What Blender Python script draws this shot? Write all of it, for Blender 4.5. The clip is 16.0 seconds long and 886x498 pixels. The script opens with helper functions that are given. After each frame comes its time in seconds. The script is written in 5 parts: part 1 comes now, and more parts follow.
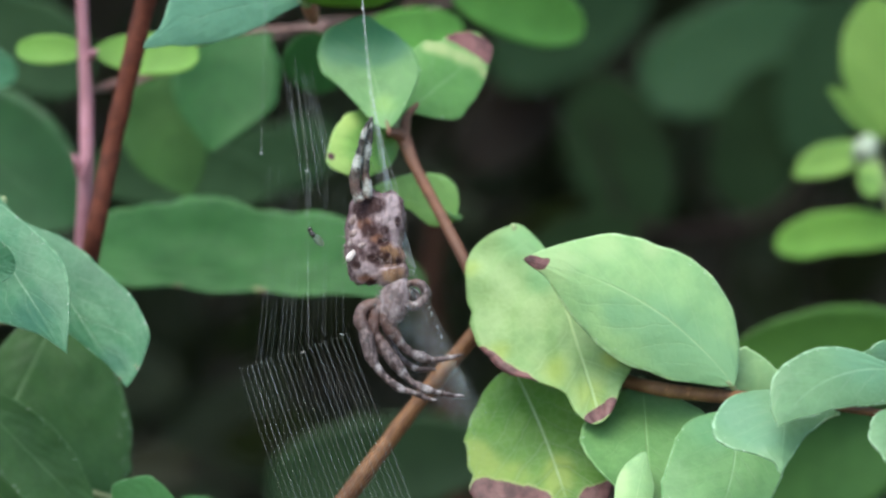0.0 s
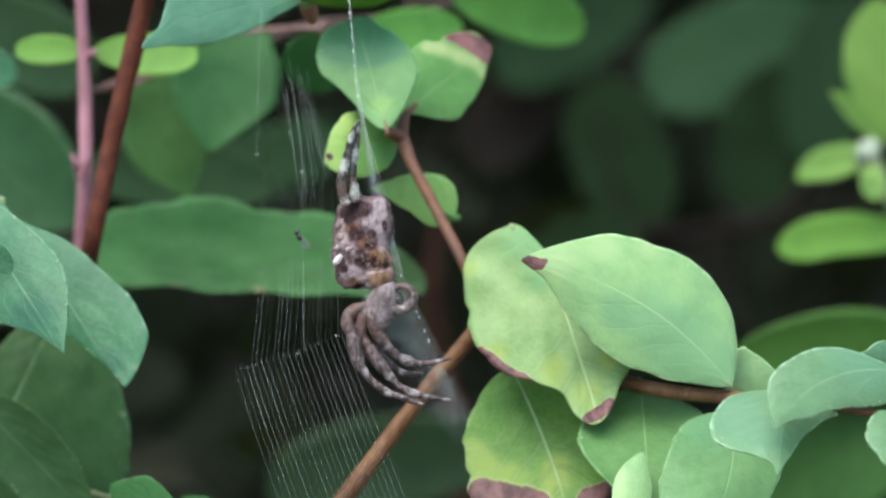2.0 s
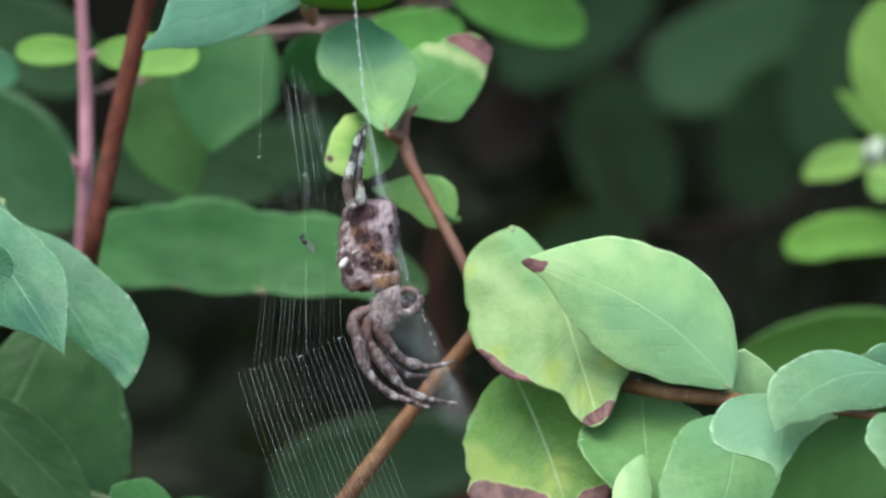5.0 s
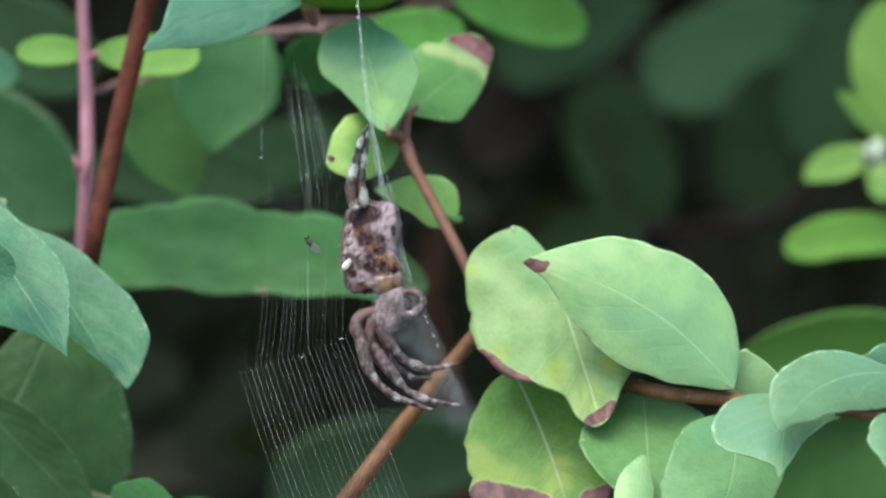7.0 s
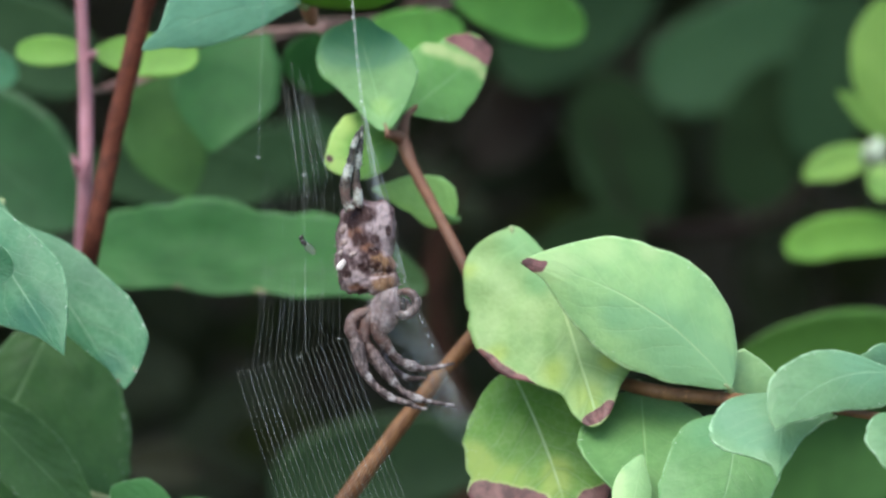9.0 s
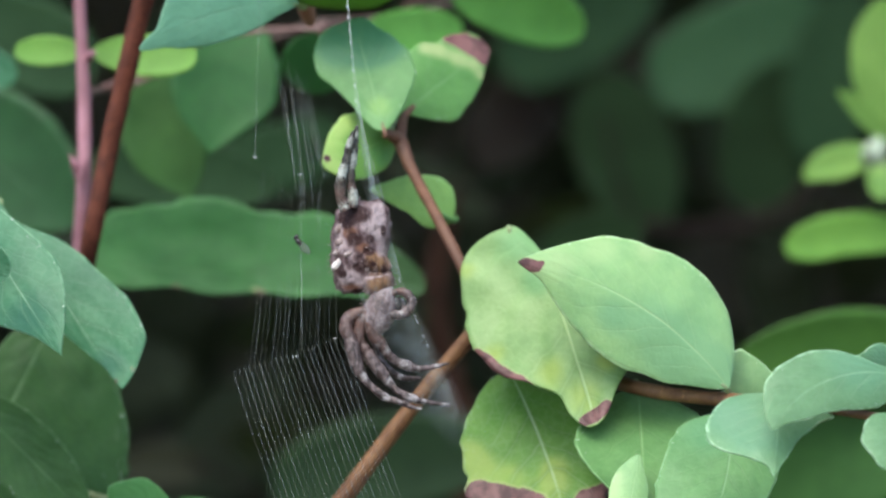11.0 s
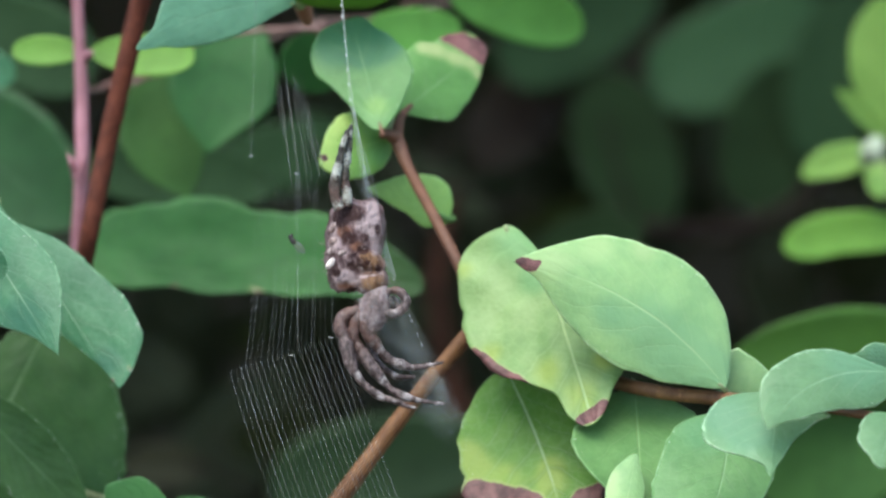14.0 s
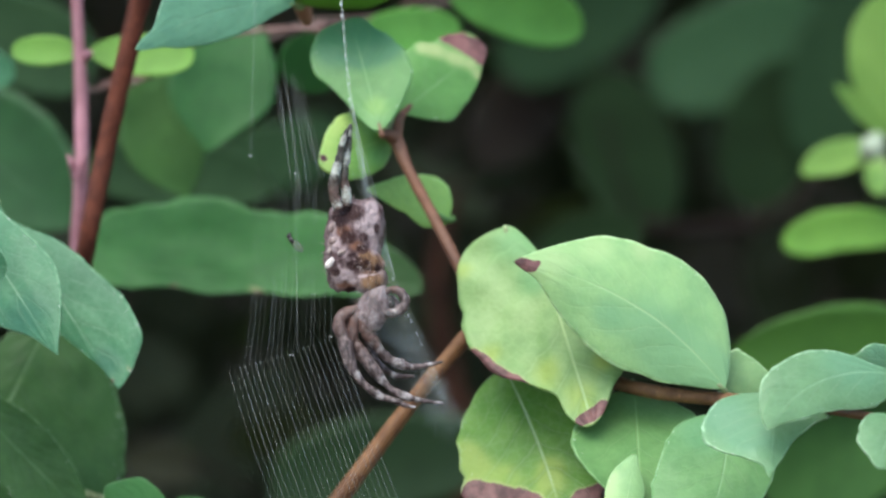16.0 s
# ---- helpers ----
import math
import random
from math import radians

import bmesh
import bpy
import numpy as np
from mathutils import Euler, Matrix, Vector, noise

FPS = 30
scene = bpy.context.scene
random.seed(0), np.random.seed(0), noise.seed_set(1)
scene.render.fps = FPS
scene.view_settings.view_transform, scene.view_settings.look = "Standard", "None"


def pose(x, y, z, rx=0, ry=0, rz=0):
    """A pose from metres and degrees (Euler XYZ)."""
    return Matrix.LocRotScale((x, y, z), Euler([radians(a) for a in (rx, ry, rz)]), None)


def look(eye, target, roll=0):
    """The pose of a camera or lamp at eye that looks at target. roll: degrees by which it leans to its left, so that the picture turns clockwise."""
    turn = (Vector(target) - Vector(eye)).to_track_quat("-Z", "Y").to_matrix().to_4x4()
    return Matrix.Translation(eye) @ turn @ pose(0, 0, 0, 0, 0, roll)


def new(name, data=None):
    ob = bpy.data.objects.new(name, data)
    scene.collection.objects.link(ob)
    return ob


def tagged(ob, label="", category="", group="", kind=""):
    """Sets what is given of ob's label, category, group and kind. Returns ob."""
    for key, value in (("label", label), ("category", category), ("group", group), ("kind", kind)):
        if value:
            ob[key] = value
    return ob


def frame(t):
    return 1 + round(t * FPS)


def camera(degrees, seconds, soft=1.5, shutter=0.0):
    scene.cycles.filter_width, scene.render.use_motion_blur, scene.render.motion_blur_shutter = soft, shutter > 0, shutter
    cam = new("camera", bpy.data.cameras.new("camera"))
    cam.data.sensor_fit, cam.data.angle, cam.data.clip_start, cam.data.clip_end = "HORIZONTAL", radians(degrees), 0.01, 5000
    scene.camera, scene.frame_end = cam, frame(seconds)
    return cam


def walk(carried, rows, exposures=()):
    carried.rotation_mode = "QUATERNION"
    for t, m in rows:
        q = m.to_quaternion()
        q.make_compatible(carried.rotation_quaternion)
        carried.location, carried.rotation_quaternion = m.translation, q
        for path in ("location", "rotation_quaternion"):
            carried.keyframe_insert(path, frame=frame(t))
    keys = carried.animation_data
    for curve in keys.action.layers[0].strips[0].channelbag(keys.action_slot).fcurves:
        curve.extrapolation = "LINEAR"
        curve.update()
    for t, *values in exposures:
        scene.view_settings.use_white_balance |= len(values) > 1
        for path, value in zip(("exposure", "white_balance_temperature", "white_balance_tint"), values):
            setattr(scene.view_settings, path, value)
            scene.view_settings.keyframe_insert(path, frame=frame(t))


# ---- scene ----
cam = camera(11.42, 16.0, soft=2.4, shutter=0.0)
cam.data.dof.use_dof = True
cam.data.dof.focus_distance = 0.590
cam.data.dof.aperture_fstop = 19.0
cam.data.dof.aperture_blades = 7
walk(cam, [
    (0, pose(-0.00118, -0.6, 0.54825, 90.131, 0, -0.109)),
    (0.5, pose(-0.00087, -0.6, 0.54847, 90.111, 0, -0.085)),
    (1, pose(-0.00036, -0.6, 0.54867, 90.095, 0, -0.046)),
    (1.5, pose(-0.00005, -0.6, 0.54873, 90.092, 0, -0.022)),
    (2, pose(0.00033, -0.6, 0.54854, 90.108, 0, 0.008)),
    (2.5, pose(0.00086, -0.6, 0.54836, 90.122, 0, 0.052)),
    (3, pose(0.00123, -0.6, 0.54848, 90.112, 0, 0.087)),
    (3.5, pose(0.00139, -0.6, 0.54885, 90.084, 0, 0.103)),
    (4, pose(0.00158, -0.6, 0.54933, 90.049, 0, 0.118)),
    (6.5, pose(-0.00004, -0.6, 0.55011, 89.991, 0, -0.004)),
    (7, pose(-0.00003, -0.6, 0.55003, 89.998, 0, -0.002)),
    (7.5, pose(0.00002, -0.6, 0.55000, 90.000, 0, 0.000)),
    (8, pose(0.00023, -0.6, 0.54996, 90.003, 0, 0.016)),
    (8.5, pose(0.00070, -0.6, 0.54985, 90.013, 0, 0.052)),
    (9, pose(0.00126, -0.6, 0.54973, 90.023, 0, 0.094)),
    (11.5, pose(0.00306, -0.6, 0.54995, 90.001, 0, 0.223)),
    (12, pose(0.00309, -0.6, 0.54994, 90.001, 0, 0.218)),
    (12.5, pose(0.00329, -0.6, 0.54979, 90.012, 0, 0.229)),
    (13, pose(0.00355, -0.6, 0.54959, 90.028, 0, 0.247)),
    (13.5, pose(0.00394, -0.6, 0.54957, 90.029, 0, 0.276)),
    (14, pose(0.00422, -0.6, 0.54958, 90.027, 0, 0.297)),
    (14.5, pose(0.00429, -0.6, 0.54947, 90.036, 0, 0.301)),
    (15, pose(0.00442, -0.6, 0.54939, 90.041, 0, 0.310)),
    (15.5, pose(0.00446, -0.6, 0.54955, 90.027, 0, 0.310)),
    (16, pose(0.00421, -0.6, 0.55022, 89.973, 0, 0.289)),
], exposures=[(0, 1.58, 6550, 1), (16, 1.58, 6550, 1)])

# world, sun
world = bpy.data.worlds.new("sky")
scene.world = world
world.use_nodes = True
wn, wl = world.node_tree.nodes, world.node_tree.links
sky = wn.new("ShaderNodeTexSky")
sky.sky_type, sky.sun_disc = "NISHITA", False
sky.sun_elevation, sky.sun_rotation = radians(48), radians(205)
wn["Background"].inputs["Strength"].default_value = 0.122
wl.new(sky.outputs["Color"], wn["Background"].inputs["Color"])
sun = new("sun", bpy.data.lights.new("sun", "SUN"))
sun.data.energy, sun.data.angle, sun.data.color = 1.5, radians(42), (1.0, 0.96, 0.9)
sun.matrix_world = look((-0.30, -0.75, 1.7), (0, 0, 0.35))


# materials
class Nodes:
    """A node material with short calls."""

    def __init__(self, name):
        self.mat = bpy.data.materials.new(name)
        self.mat.use_nodes = True
        self.tree = self.mat.node_tree
        self.bsdf = self.tree.nodes["Principled BSDF"]
        self.out = self.tree.nodes["Material Output"]

    def add(self, kind):
        return self.tree.nodes.new(kind)

    def link(self, a, b):
        self.tree.links.new(a, b)

    def put(self, socket, value):
        if isinstance(value, (int, float, tuple)):
            socket.default_value = value
        else:
            self.link(value, socket)

    def math(self, op, a, b=0.0, clamp=False):
        n = self.add("ShaderNodeMath")
        n.operation, n.use_clamp = op, clamp
        self.put(n.inputs[0], a)
        self.put(n.inputs[1], b)
        return n.outputs[0]

    def band(self, value, lo, hi, to_lo=0.0, to_hi=1.0):
        n = self.add("ShaderNodeMapRange")
        n.interpolation_type = "SMOOTHSTEP"
        self.put(n.inputs[0], value)
        for i, v in enumerate((lo, hi, to_lo, to_hi)):
            n.inputs[1 + i].default_value = v
        return n.outputs[0]

    def noise(self, scale, detail=3.0, rough=0.55, where=None):
        n = self.add("ShaderNodeTexNoise")
        n.inputs["Scale"].default_value, n.inputs["Detail"].default_value = scale, detail
        n.inputs["Roughness"].default_value = rough
        if where is not None:
            self.link(where, n.inputs["Vector"])
        return n.outputs["Fac"]

    def mix(self, f, a, b, blend="MIX"):
        n = self.add("ShaderNodeMix")
        n.data_type, n.blend_type = "RGBA", blend
        self.put(n.inputs["Factor"], f)
        for s, v in ((n.inputs[6], a), (n.inputs[7], b)):
            self.put(s, (*v, 1.0) if isinstance(v, tuple) else v)
        return n.outputs[2]

    def coords(self):
        return self.add("ShaderNodeTexCoord").outputs["Object"]

    def attr(self, name):
        n = self.add("ShaderNodeAttribute")
        n.attribute_name = name
        return n.outputs["Fac"]

    def bump(self, height, strength, distance):
        n = self.add("ShaderNodeBump")
        n.inputs["Strength"].default_value, n.inputs["Distance"].default_value = strength, distance
        self.link(height, n.inputs["Height"])
        self.link(n.outputs["Normal"], self.bsdf.inputs["Normal"])


def leaf_material(name, green, deep, vein, rough=0.42, glow=0.28, sheen=0.35, veins=1.0, aged=(0.29, 0.37, 0.08), dark_tone=None, furrow=1.0, rim=0.35):
    """Blade with midrib, side veins, blotches, yellowing and withered patches."""
    m = Nodes(name)
    uv = m.add("ShaderNodeSeparateXYZ")
    m.link(m.add("ShaderNodeUVMap").outputs["UV"], uv.inputs[0])
    u, v = uv.outputs[0], uv.outputs[1]
    side = m.math("ABSOLUTE", m.math("SUBTRACT", m.math("MULTIPLY", v, 2.0), 1.0))
    where = m.coords()
    wob = m.noise(220.0, 2.0, 0.5, where)
    run = m.math("ADD", m.math("SUBTRACT", m.math("MULTIPLY", u, 6.5), m.math("MULTIPLY", side, 2.3)), m.math("MULTIPLY", wob, 0.7))
    saw = m.math("ABSOLUTE", m.math("SUBTRACT", m.math("FRACT", run), 0.5))
    fine = m.band(saw, 0.0, 0.045, 1.0, 0.0)
    fine = m.math("MULTIPLY", fine, m.math("MULTIPLY", m.band(side, 0.5, 0.95, 1.0, 0.0), m.band(u, 0.04, 0.22)))
    rib = m.math("MULTIPLY", m.band(side, 0.006, 0.026, 1.0, 0.0), m.band(u, 0.6, 0.9, 1.0, 0.15))
    rib = m.math("MULTIPLY", rib, m.band(wob, 0.3, 0.6, 0.45, 1.0))
    big = m.noise(90.0, 3.0, 0.6, where)
    small = m.noise(900.0, 3.0, 0.6, where)
    net = m.add("ShaderNodeTexVoronoi")
    net.feature = "DISTANCE_TO_EDGE"
    net.inputs["Scale"].default_value = 700.0
    m.link(where, net.inputs["Vector"])
    netting = m.band(net.outputs["Distance"], 0.0, 0.12, 1.0, 0.0)
    rnd = m.add("ShaderNodeObjectInfo").outputs["Random"]
    colour = m.mix(m.band(big, 0.35, 0.68), green, deep)
    colour = m.mix(m.math("MULTIPLY", small, 0.35), colour, tuple(0.6 * c for c in deep))
    colour = m.mix(m.math("MULTIPLY", netting, 0.07 * veins), colour, vein)
    rumple = m.noise(330.0, 4.0, 0.65, where)
    colour = m.mix(m.band(rumple, 0.45, 0.68, 0.0, 0.38), colour, tuple(0.78 * c for c in deep))
    hsv = m.add("ShaderNodeHueSaturation")
    m.put(hsv.inputs["Value"], m.math("ADD", m.math("MULTIPLY", rnd, 0.2), 0.9))
    m.link(colour, hsv.inputs["Color"])
    colour = hsv.outputs["Color"]
    dapple = m.noise(260.0, 4.0, 0.62, where)
    yellow = m.math("ADD", m.attr("yellow"), m.math("MULTIPLY", m.math("SUBTRACT", dapple, 0.5), 0.65))
    yellow = m.math("ADD", yellow, m.math("MULTIPLY", m.math("SUBTRACT", big, 0.5), 0.5))
    yellow = m.math("MULTIPLY", m.band(yellow, 0.15, 1.10), 0.8)
    colour = m.mix(yellow, colour, aged)
    patch = m.noise(150.0, 4.0, 0.6, where)
    colour = m.mix(m.band(patch, 0.46, 0.70, 0.0, 0.30), colour, tuple(1.12 * c for c in green))
    # darker patches; on some leaves they carry shade put into the colour
    darkened = m.band(m.math("ADD", m.attr("darken"), m.math("MULTIPLY", m.math("SUBTRACT", patch, 0.5), 0.2)), 0.05, 0.95, 0.0, 0.8)
    colour = m.mix(darkened, colour, dark_tone or tuple(a * b for a, b in zip(deep, (0.92, 1.0, 1.22))))
    crease = m.math("MULTIPLY", m.band(saw, 0.03, 0.25, 1.0, 0.0), m.band(side, 0.15, 0.8, 0.22, 0.04))
    colour = m.mix(m.math("MULTIPLY", m.math("MULTIPLY", crease, m.band(u, 0.04, 0.25)), furrow), colour, tuple(0.72 * c for c in deep))
    colour = m.mix(m.math("MULTIPLY", fine, 0.16 * veins), colour, vein)
    colour = m.mix(m.math("MULTIPLY", rib, min(0.95, 0.62 * veins)), colour, vein)
    # pale margin: light caught by the curled edge, painted into the colour
    colour = m.mix(m.math("MULTIPLY", m.band(side, 0.945, 0.985), m.band(m.noise(700.0, 2.0, 0.5, where), 0.38, 0.62, 0.2 * rim, rim)), colour, tuple(min(0.9, 1.3 * c) for c in vein))
    # white dots near the edge, painted highlights
    glint = m.math("MULTIPLY", m.band(m.noise(2600.0, 1.0, 0.4, where), 0.69, 0.76), m.band(side, 0.80, 0.96, 0.0, 0.8 * veins))
    colour = m.mix(glint, colour, (0.75, 0.80, 0.70))
    wet = m.math("ADD", m.attr("wither"), m.math("MULTIPLY", m.math("SUBTRACT", m.noise(420.0, 4.0, 0.6, where), 0.5), 0.5))
    dry = m.band(wet, 0.46, 0.54)
    fringe = m.math("MULTIPLY", m.band(wet, 0.34, 0.45), 0.35)
    colour = m.mix(fringe, colour, (0.56, 0.54, 0.26))
    brown = m.mix(m.band(rumple, 0.38, 0.62), (0.168, 0.073, 0.070), (0.066, 0.027, 0.027))
    colour = m.mix(dry, colour, brown)
    m.link(colour, m.bsdf.inputs["Base Color"])
    m.put(m.bsdf.inputs["Roughness"], m.math("ADD", m.math("MULTIPLY", big, 0.2), rough - 0.1))
    m.bsdf.inputs["Specular IOR Level"].default_value = sheen
    relief = m.math("ADD", m.math("ADD", m.math("MULTIPLY", fine, -0.22), m.math("MULTIPLY", rib, -0.5)), m.math("MULTIPLY", small, 0.45))
    relief = m.math("ADD", relief, m.math("MULTIPLY", netting, -0.07))
    relief = m.math("ADD", relief, m.math("MULTIPLY", rumple, 0.9))
    m.bump(relief, 0.45, 0.00042)
    through_leaf = m.add("ShaderNodeBsdfTranslucent")
    m.link(m.mix(0.35, colour, (0.30, 0.50, 0.06)), through_leaf.inputs["Color"])
    both = m.add("ShaderNodeMixShader")
    m.put(both.inputs[0], m.math("MULTIPLY", m.math("SUBTRACT", 1.0, dry), glow))
    m.link(m.bsdf.outputs[0], both.inputs[1])
    m.link(through_leaf.outputs[0], both.inputs[2])
    m.link(both.outputs[0], m.out.inputs["Surface"])
    return m.mat


def bark_material(name, light, dark, scale=500.0, rough=0.6, gloss=0.5):
    m = Nodes(name)
    where = m.coords()
    a, b = m.noise(scale, 4.0, 0.65, where), m.noise(scale * 0.15, 2.0, 0.5, where)
    colour = m.mix(m.band(a, 0.35, 0.7), light, dark)
    colour = m.mix(m.band(b, 0.4, 0.65, 0.0, 0.55), colour, tuple(0.55 * c for c in dark))
    spot = m.band(m.noise(scale * 2.2, 1.0, 0.4, where), 0.68, 0.76, 0.0, 0.5)
    colour = m.mix(spot, colour, tuple(min(1.0, 1.6 * c) for c in light))
    m.link(colour, m.bsdf.inputs["Base Color"])
    m.bsdf.inputs["Specular IOR Level"].default_value = gloss
    m.bsdf.inputs["Roughness"].default_value = rough
    m.bump(a, 0.5, 0.0003)
    return m.mat


def silk_material(name, clear, tone=(0.85, 0.88, 0.88, 1.0)):
    m = Nodes(name)
    m.bsdf.inputs["Base Color"].default_value = tone
    m.bsdf.inputs["Roughness"].default_value = 0.25
    m.bsdf.inputs["Specular IOR Level"].default_value = 0.8
    m.put(m.bsdf.inputs["Alpha"], m.math("MULTIPLY", m.band(m.noise(60.0, 2.0, 0.5, m.coords()), 0.3, 0.7, 0.5, 1.0), clear))
    return m.mat


def mottled_material(name, tones, scale, rough=0.65, relief=0.5, stretch=1.0):
    """Four tones in soft-edged patches."""
    m = Nodes(name)
    place = m.add("ShaderNodeMapping")
    place.inputs["Scale"].default_value = (1.0, 1.0, stretch)
    m.link(m.coords(), place.inputs["Vector"])
    where = place.outputs["Vector"]
    a = m.noise(scale, 5.0, 0.68, where)
    ramp = m.add("ShaderNodeValToRGB")
    m.link(a, ramp.inputs[0])
    els = ramp.color_ramp.elements
    els[0].position, els[0].color = 0.39, (*tones[0], 1.0)
    els[1].position, els[1].color = 0.60, (*tones[3], 1.0)
    for pos, c in ((0.455, tones[1]), (0.515, tones[2])):
        e = els.new(pos)
        e.color = (*c, 1.0)
    fine = m.noise(scale * 5.0, 3.0, 0.6, where)
    colour = m.mix(m.math("MULTIPLY", fine, 0.4), ramp.outputs[0], tones[0])
    m.link(colour, m.bsdf.inputs["Base Color"])
    m.bsdf.inputs["Roughness"].default_value = rough
    m.bump(m.math("ADD", a, m.math("MULTIPLY", fine, 0.6)), relief, 0.0004)
    return m.mat


def banded_material(name, pale, dark, mid):
    """A mottled limb with pale patches where its field "ring" is high."""
    m = Nodes(name)
    uv = m.add("ShaderNodeSeparateXYZ")
    m.link(m.add("ShaderNodeUVMap").outputs["UV"], uv.inputs[0])
    where = m.coords()
    ring = m.math("ADD", m.attr("ring"), m.math("MULTIPLY", m.math("SUBTRACT", m.noise(1500.0, 3.0, 0.6, where), 0.5), 0.9))
    ring = m.band(ring, 0.32, 0.78)
    fine = m.noise(1500.0, 4.0, 0.7, where)
    streak = m.add("ShaderNodeMapping")
    streak.inputs["Scale"].default_value = (1.0, 1.0, 0.3)
    m.link(where, streak.inputs["Vector"])
    stripe = m.noise(1700.0, 2.0, 0.5, streak.outputs["Vector"])
    colour = m.mix(m.band(m.math("ADD", m.math("MULTIPLY", fine, 0.5), m.math("MULTIPLY", stripe, 0.5)), 0.42, 0.60), dark, mid)
    root = m.band(uv.outputs[0], 0.18, 0.42, 1.0, 0.0)
    colour = m.mix(m.math("MULTIPLY", root, m.band(m.noise(900.0, 4.0, 0.7, where), 0.4, 0.6, 0.35, 0.9)), colour, (0.105, 0.050, 0.040))
    colour = m.mix(ring, colour, pale)
    m.link(colour, m.bsdf.inputs["Base Color"])
    m.bsdf.inputs["Roughness"].default_value = 0.55
    m.bump(fine, 0.4, 0.0002)
    return m.mat


def patterned_material(name):
    """A haired mauve shell with dark, pale, rusty and golden markings in its fields."""
    m = Nodes(name)
    place = m.add("ShaderNodeMapping")
    place.inputs["Scale"].default_value = (1.0, 1.0, 0.45)
    place.inputs["Rotation"].default_value = (0.0, 0.25, 0.0)
    m.link(m.coords(), place.inputs["Vector"])
    where = place.outputs["Vector"]
    hair = m.noise(2200.0, 4.0, 0.65, where)
    blotch = m.noise(700.0, 4.0, 0.65, where)
    jag = m.math("MULTIPLY", m.math("SUBTRACT", blotch, 0.5), 0.9)
    colour = m.mix(m.band(blotch, 0.36, 0.64), (0.065, 0.034, 0.036), (0.245, 0.172, 0.182))
    colour = m.mix(m.band(m.math("ADD", m.attr("rust"), jag), 0.2, 0.8), colour, (0.165, 0.075, 0.050))
    colour = m.mix(m.band(m.math("ADD", m.attr("gold"), jag), 0.25, 0.95, 0.0, 0.9), colour, m.mix(m.band(blotch, 0.4, 0.6), (0.085, 0.038, 0.019), (0.190, 0.100, 0.045)))
    colour = m.mix(m.band(m.math("ADD", m.attr("pale"), jag), 0.25, 0.95), colour, (0.36, 0.272, 0.285))
    colour = m.mix(m.band(m.math("ADD", m.attr("dark"), jag), 0.15, 0.60, 0.0, 0.95), colour, (0.028, 0.009, 0.009))
    colour = m.mix(m.band(hair, 0.54, 0.70, 0.0, 0.22), colour, (0.36, 0.27, 0.27))
    colour = m.mix(m.band(hair, 0.34, 0.46, 0.45, 0.0), colour, (0.05, 0.025, 0.024))
    m.link(colour, m.bsdf.inputs["Base Color"])
    m.bsdf.inputs["Roughness"].default_value = 0.6
    m.bsdf.inputs["Specular IOR Level"].default_value = 0.2
    m.bump(m.math("ADD", hair, blotch), 1.0, 0.0004)
    return m.mat


def soil_material(name, dark, light, crumb):
    m = Nodes(name)
    where = m.coords()
    a, b = m.noise(9.0, 6.0, 0.65, where), m.noise(120.0, 4.0, 0.6, where)
    colour = m.mix(m.band(a, 0.35, 0.65), dark, light)
    colour = m.mix(m.band(b, 0.5, 0.7, 0.0, 0.6), colour, crumb)
    m.link(colour, m.bsdf.inputs["Base Color"])
    m.bsdf.inputs["Roughness"].default_value = 0.95
    m.bump(b, 0.8, 0.01)
    return m.mat


BLUE = leaf_material("bluish_leaf", (0.072, 0.228, 0.110), (0.045, 0.162, 0.080), (0.30, 0.48, 0.30), 0.45, veins=1.5, dark_tone=(0.042, 0.150, 0.092), furrow=1.2, rim=0.6)
FRESH = leaf_material("fresh_leaf", (0.335, 0.510, 0.215), (0.235, 0.420, 0.185), (0.44, 0.60, 0.32), 0.45, aged=(0.42, 0.55, 0.265), dark_tone=(0.195, 0.370, 0.185), furrow=0.4, rim=0.9)
PALE_BLUE = leaf_material("pale_bluish_leaf", (0.200, 0.362, 0.180), (0.145, 0.288, 0.138), (0.38, 0.56, 0.36), 0.42, furrow=0.5, rim=0.9)
SLATE = leaf_material("slate_green_leaf", (0.142, 0.322, 0.200), (0.114, 0.275, 0.174), (0.26, 0.44, 0.30), 0.45, veins=0.6, furrow=0.3, rim=0.6)
YELLOWING = leaf_material("yellowing_leaf", (0.285, 0.410, 0.165), (0.185, 0.318, 0.108), (0.44, 0.58, 0.28), 0.5, veins=1.3, aged=(0.330, 0.422, 0.092), dark_tone=(0.150, 0.320, 0.125), furrow=1.5)
# its darkest tone is painted shade for the long leaf's tip
MID = leaf_material("mid_green_leaf", (0.052, 0.180, 0.044), (0.034, 0.130, 0.032), (0.14, 0.28, 0.11), 0.5, 0.28, 0.22, 0.7, dark_tone=(0.024, 0.052, 0.014), furrow=2.0)
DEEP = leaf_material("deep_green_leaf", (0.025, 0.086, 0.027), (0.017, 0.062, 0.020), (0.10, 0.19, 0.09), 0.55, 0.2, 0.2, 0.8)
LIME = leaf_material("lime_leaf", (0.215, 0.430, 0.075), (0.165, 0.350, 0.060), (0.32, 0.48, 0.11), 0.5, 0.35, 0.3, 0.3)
# lighter copy of the lime leaf, brighter light put into its colour
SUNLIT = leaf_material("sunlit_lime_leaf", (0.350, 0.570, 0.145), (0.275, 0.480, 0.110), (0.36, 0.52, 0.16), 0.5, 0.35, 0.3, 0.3)
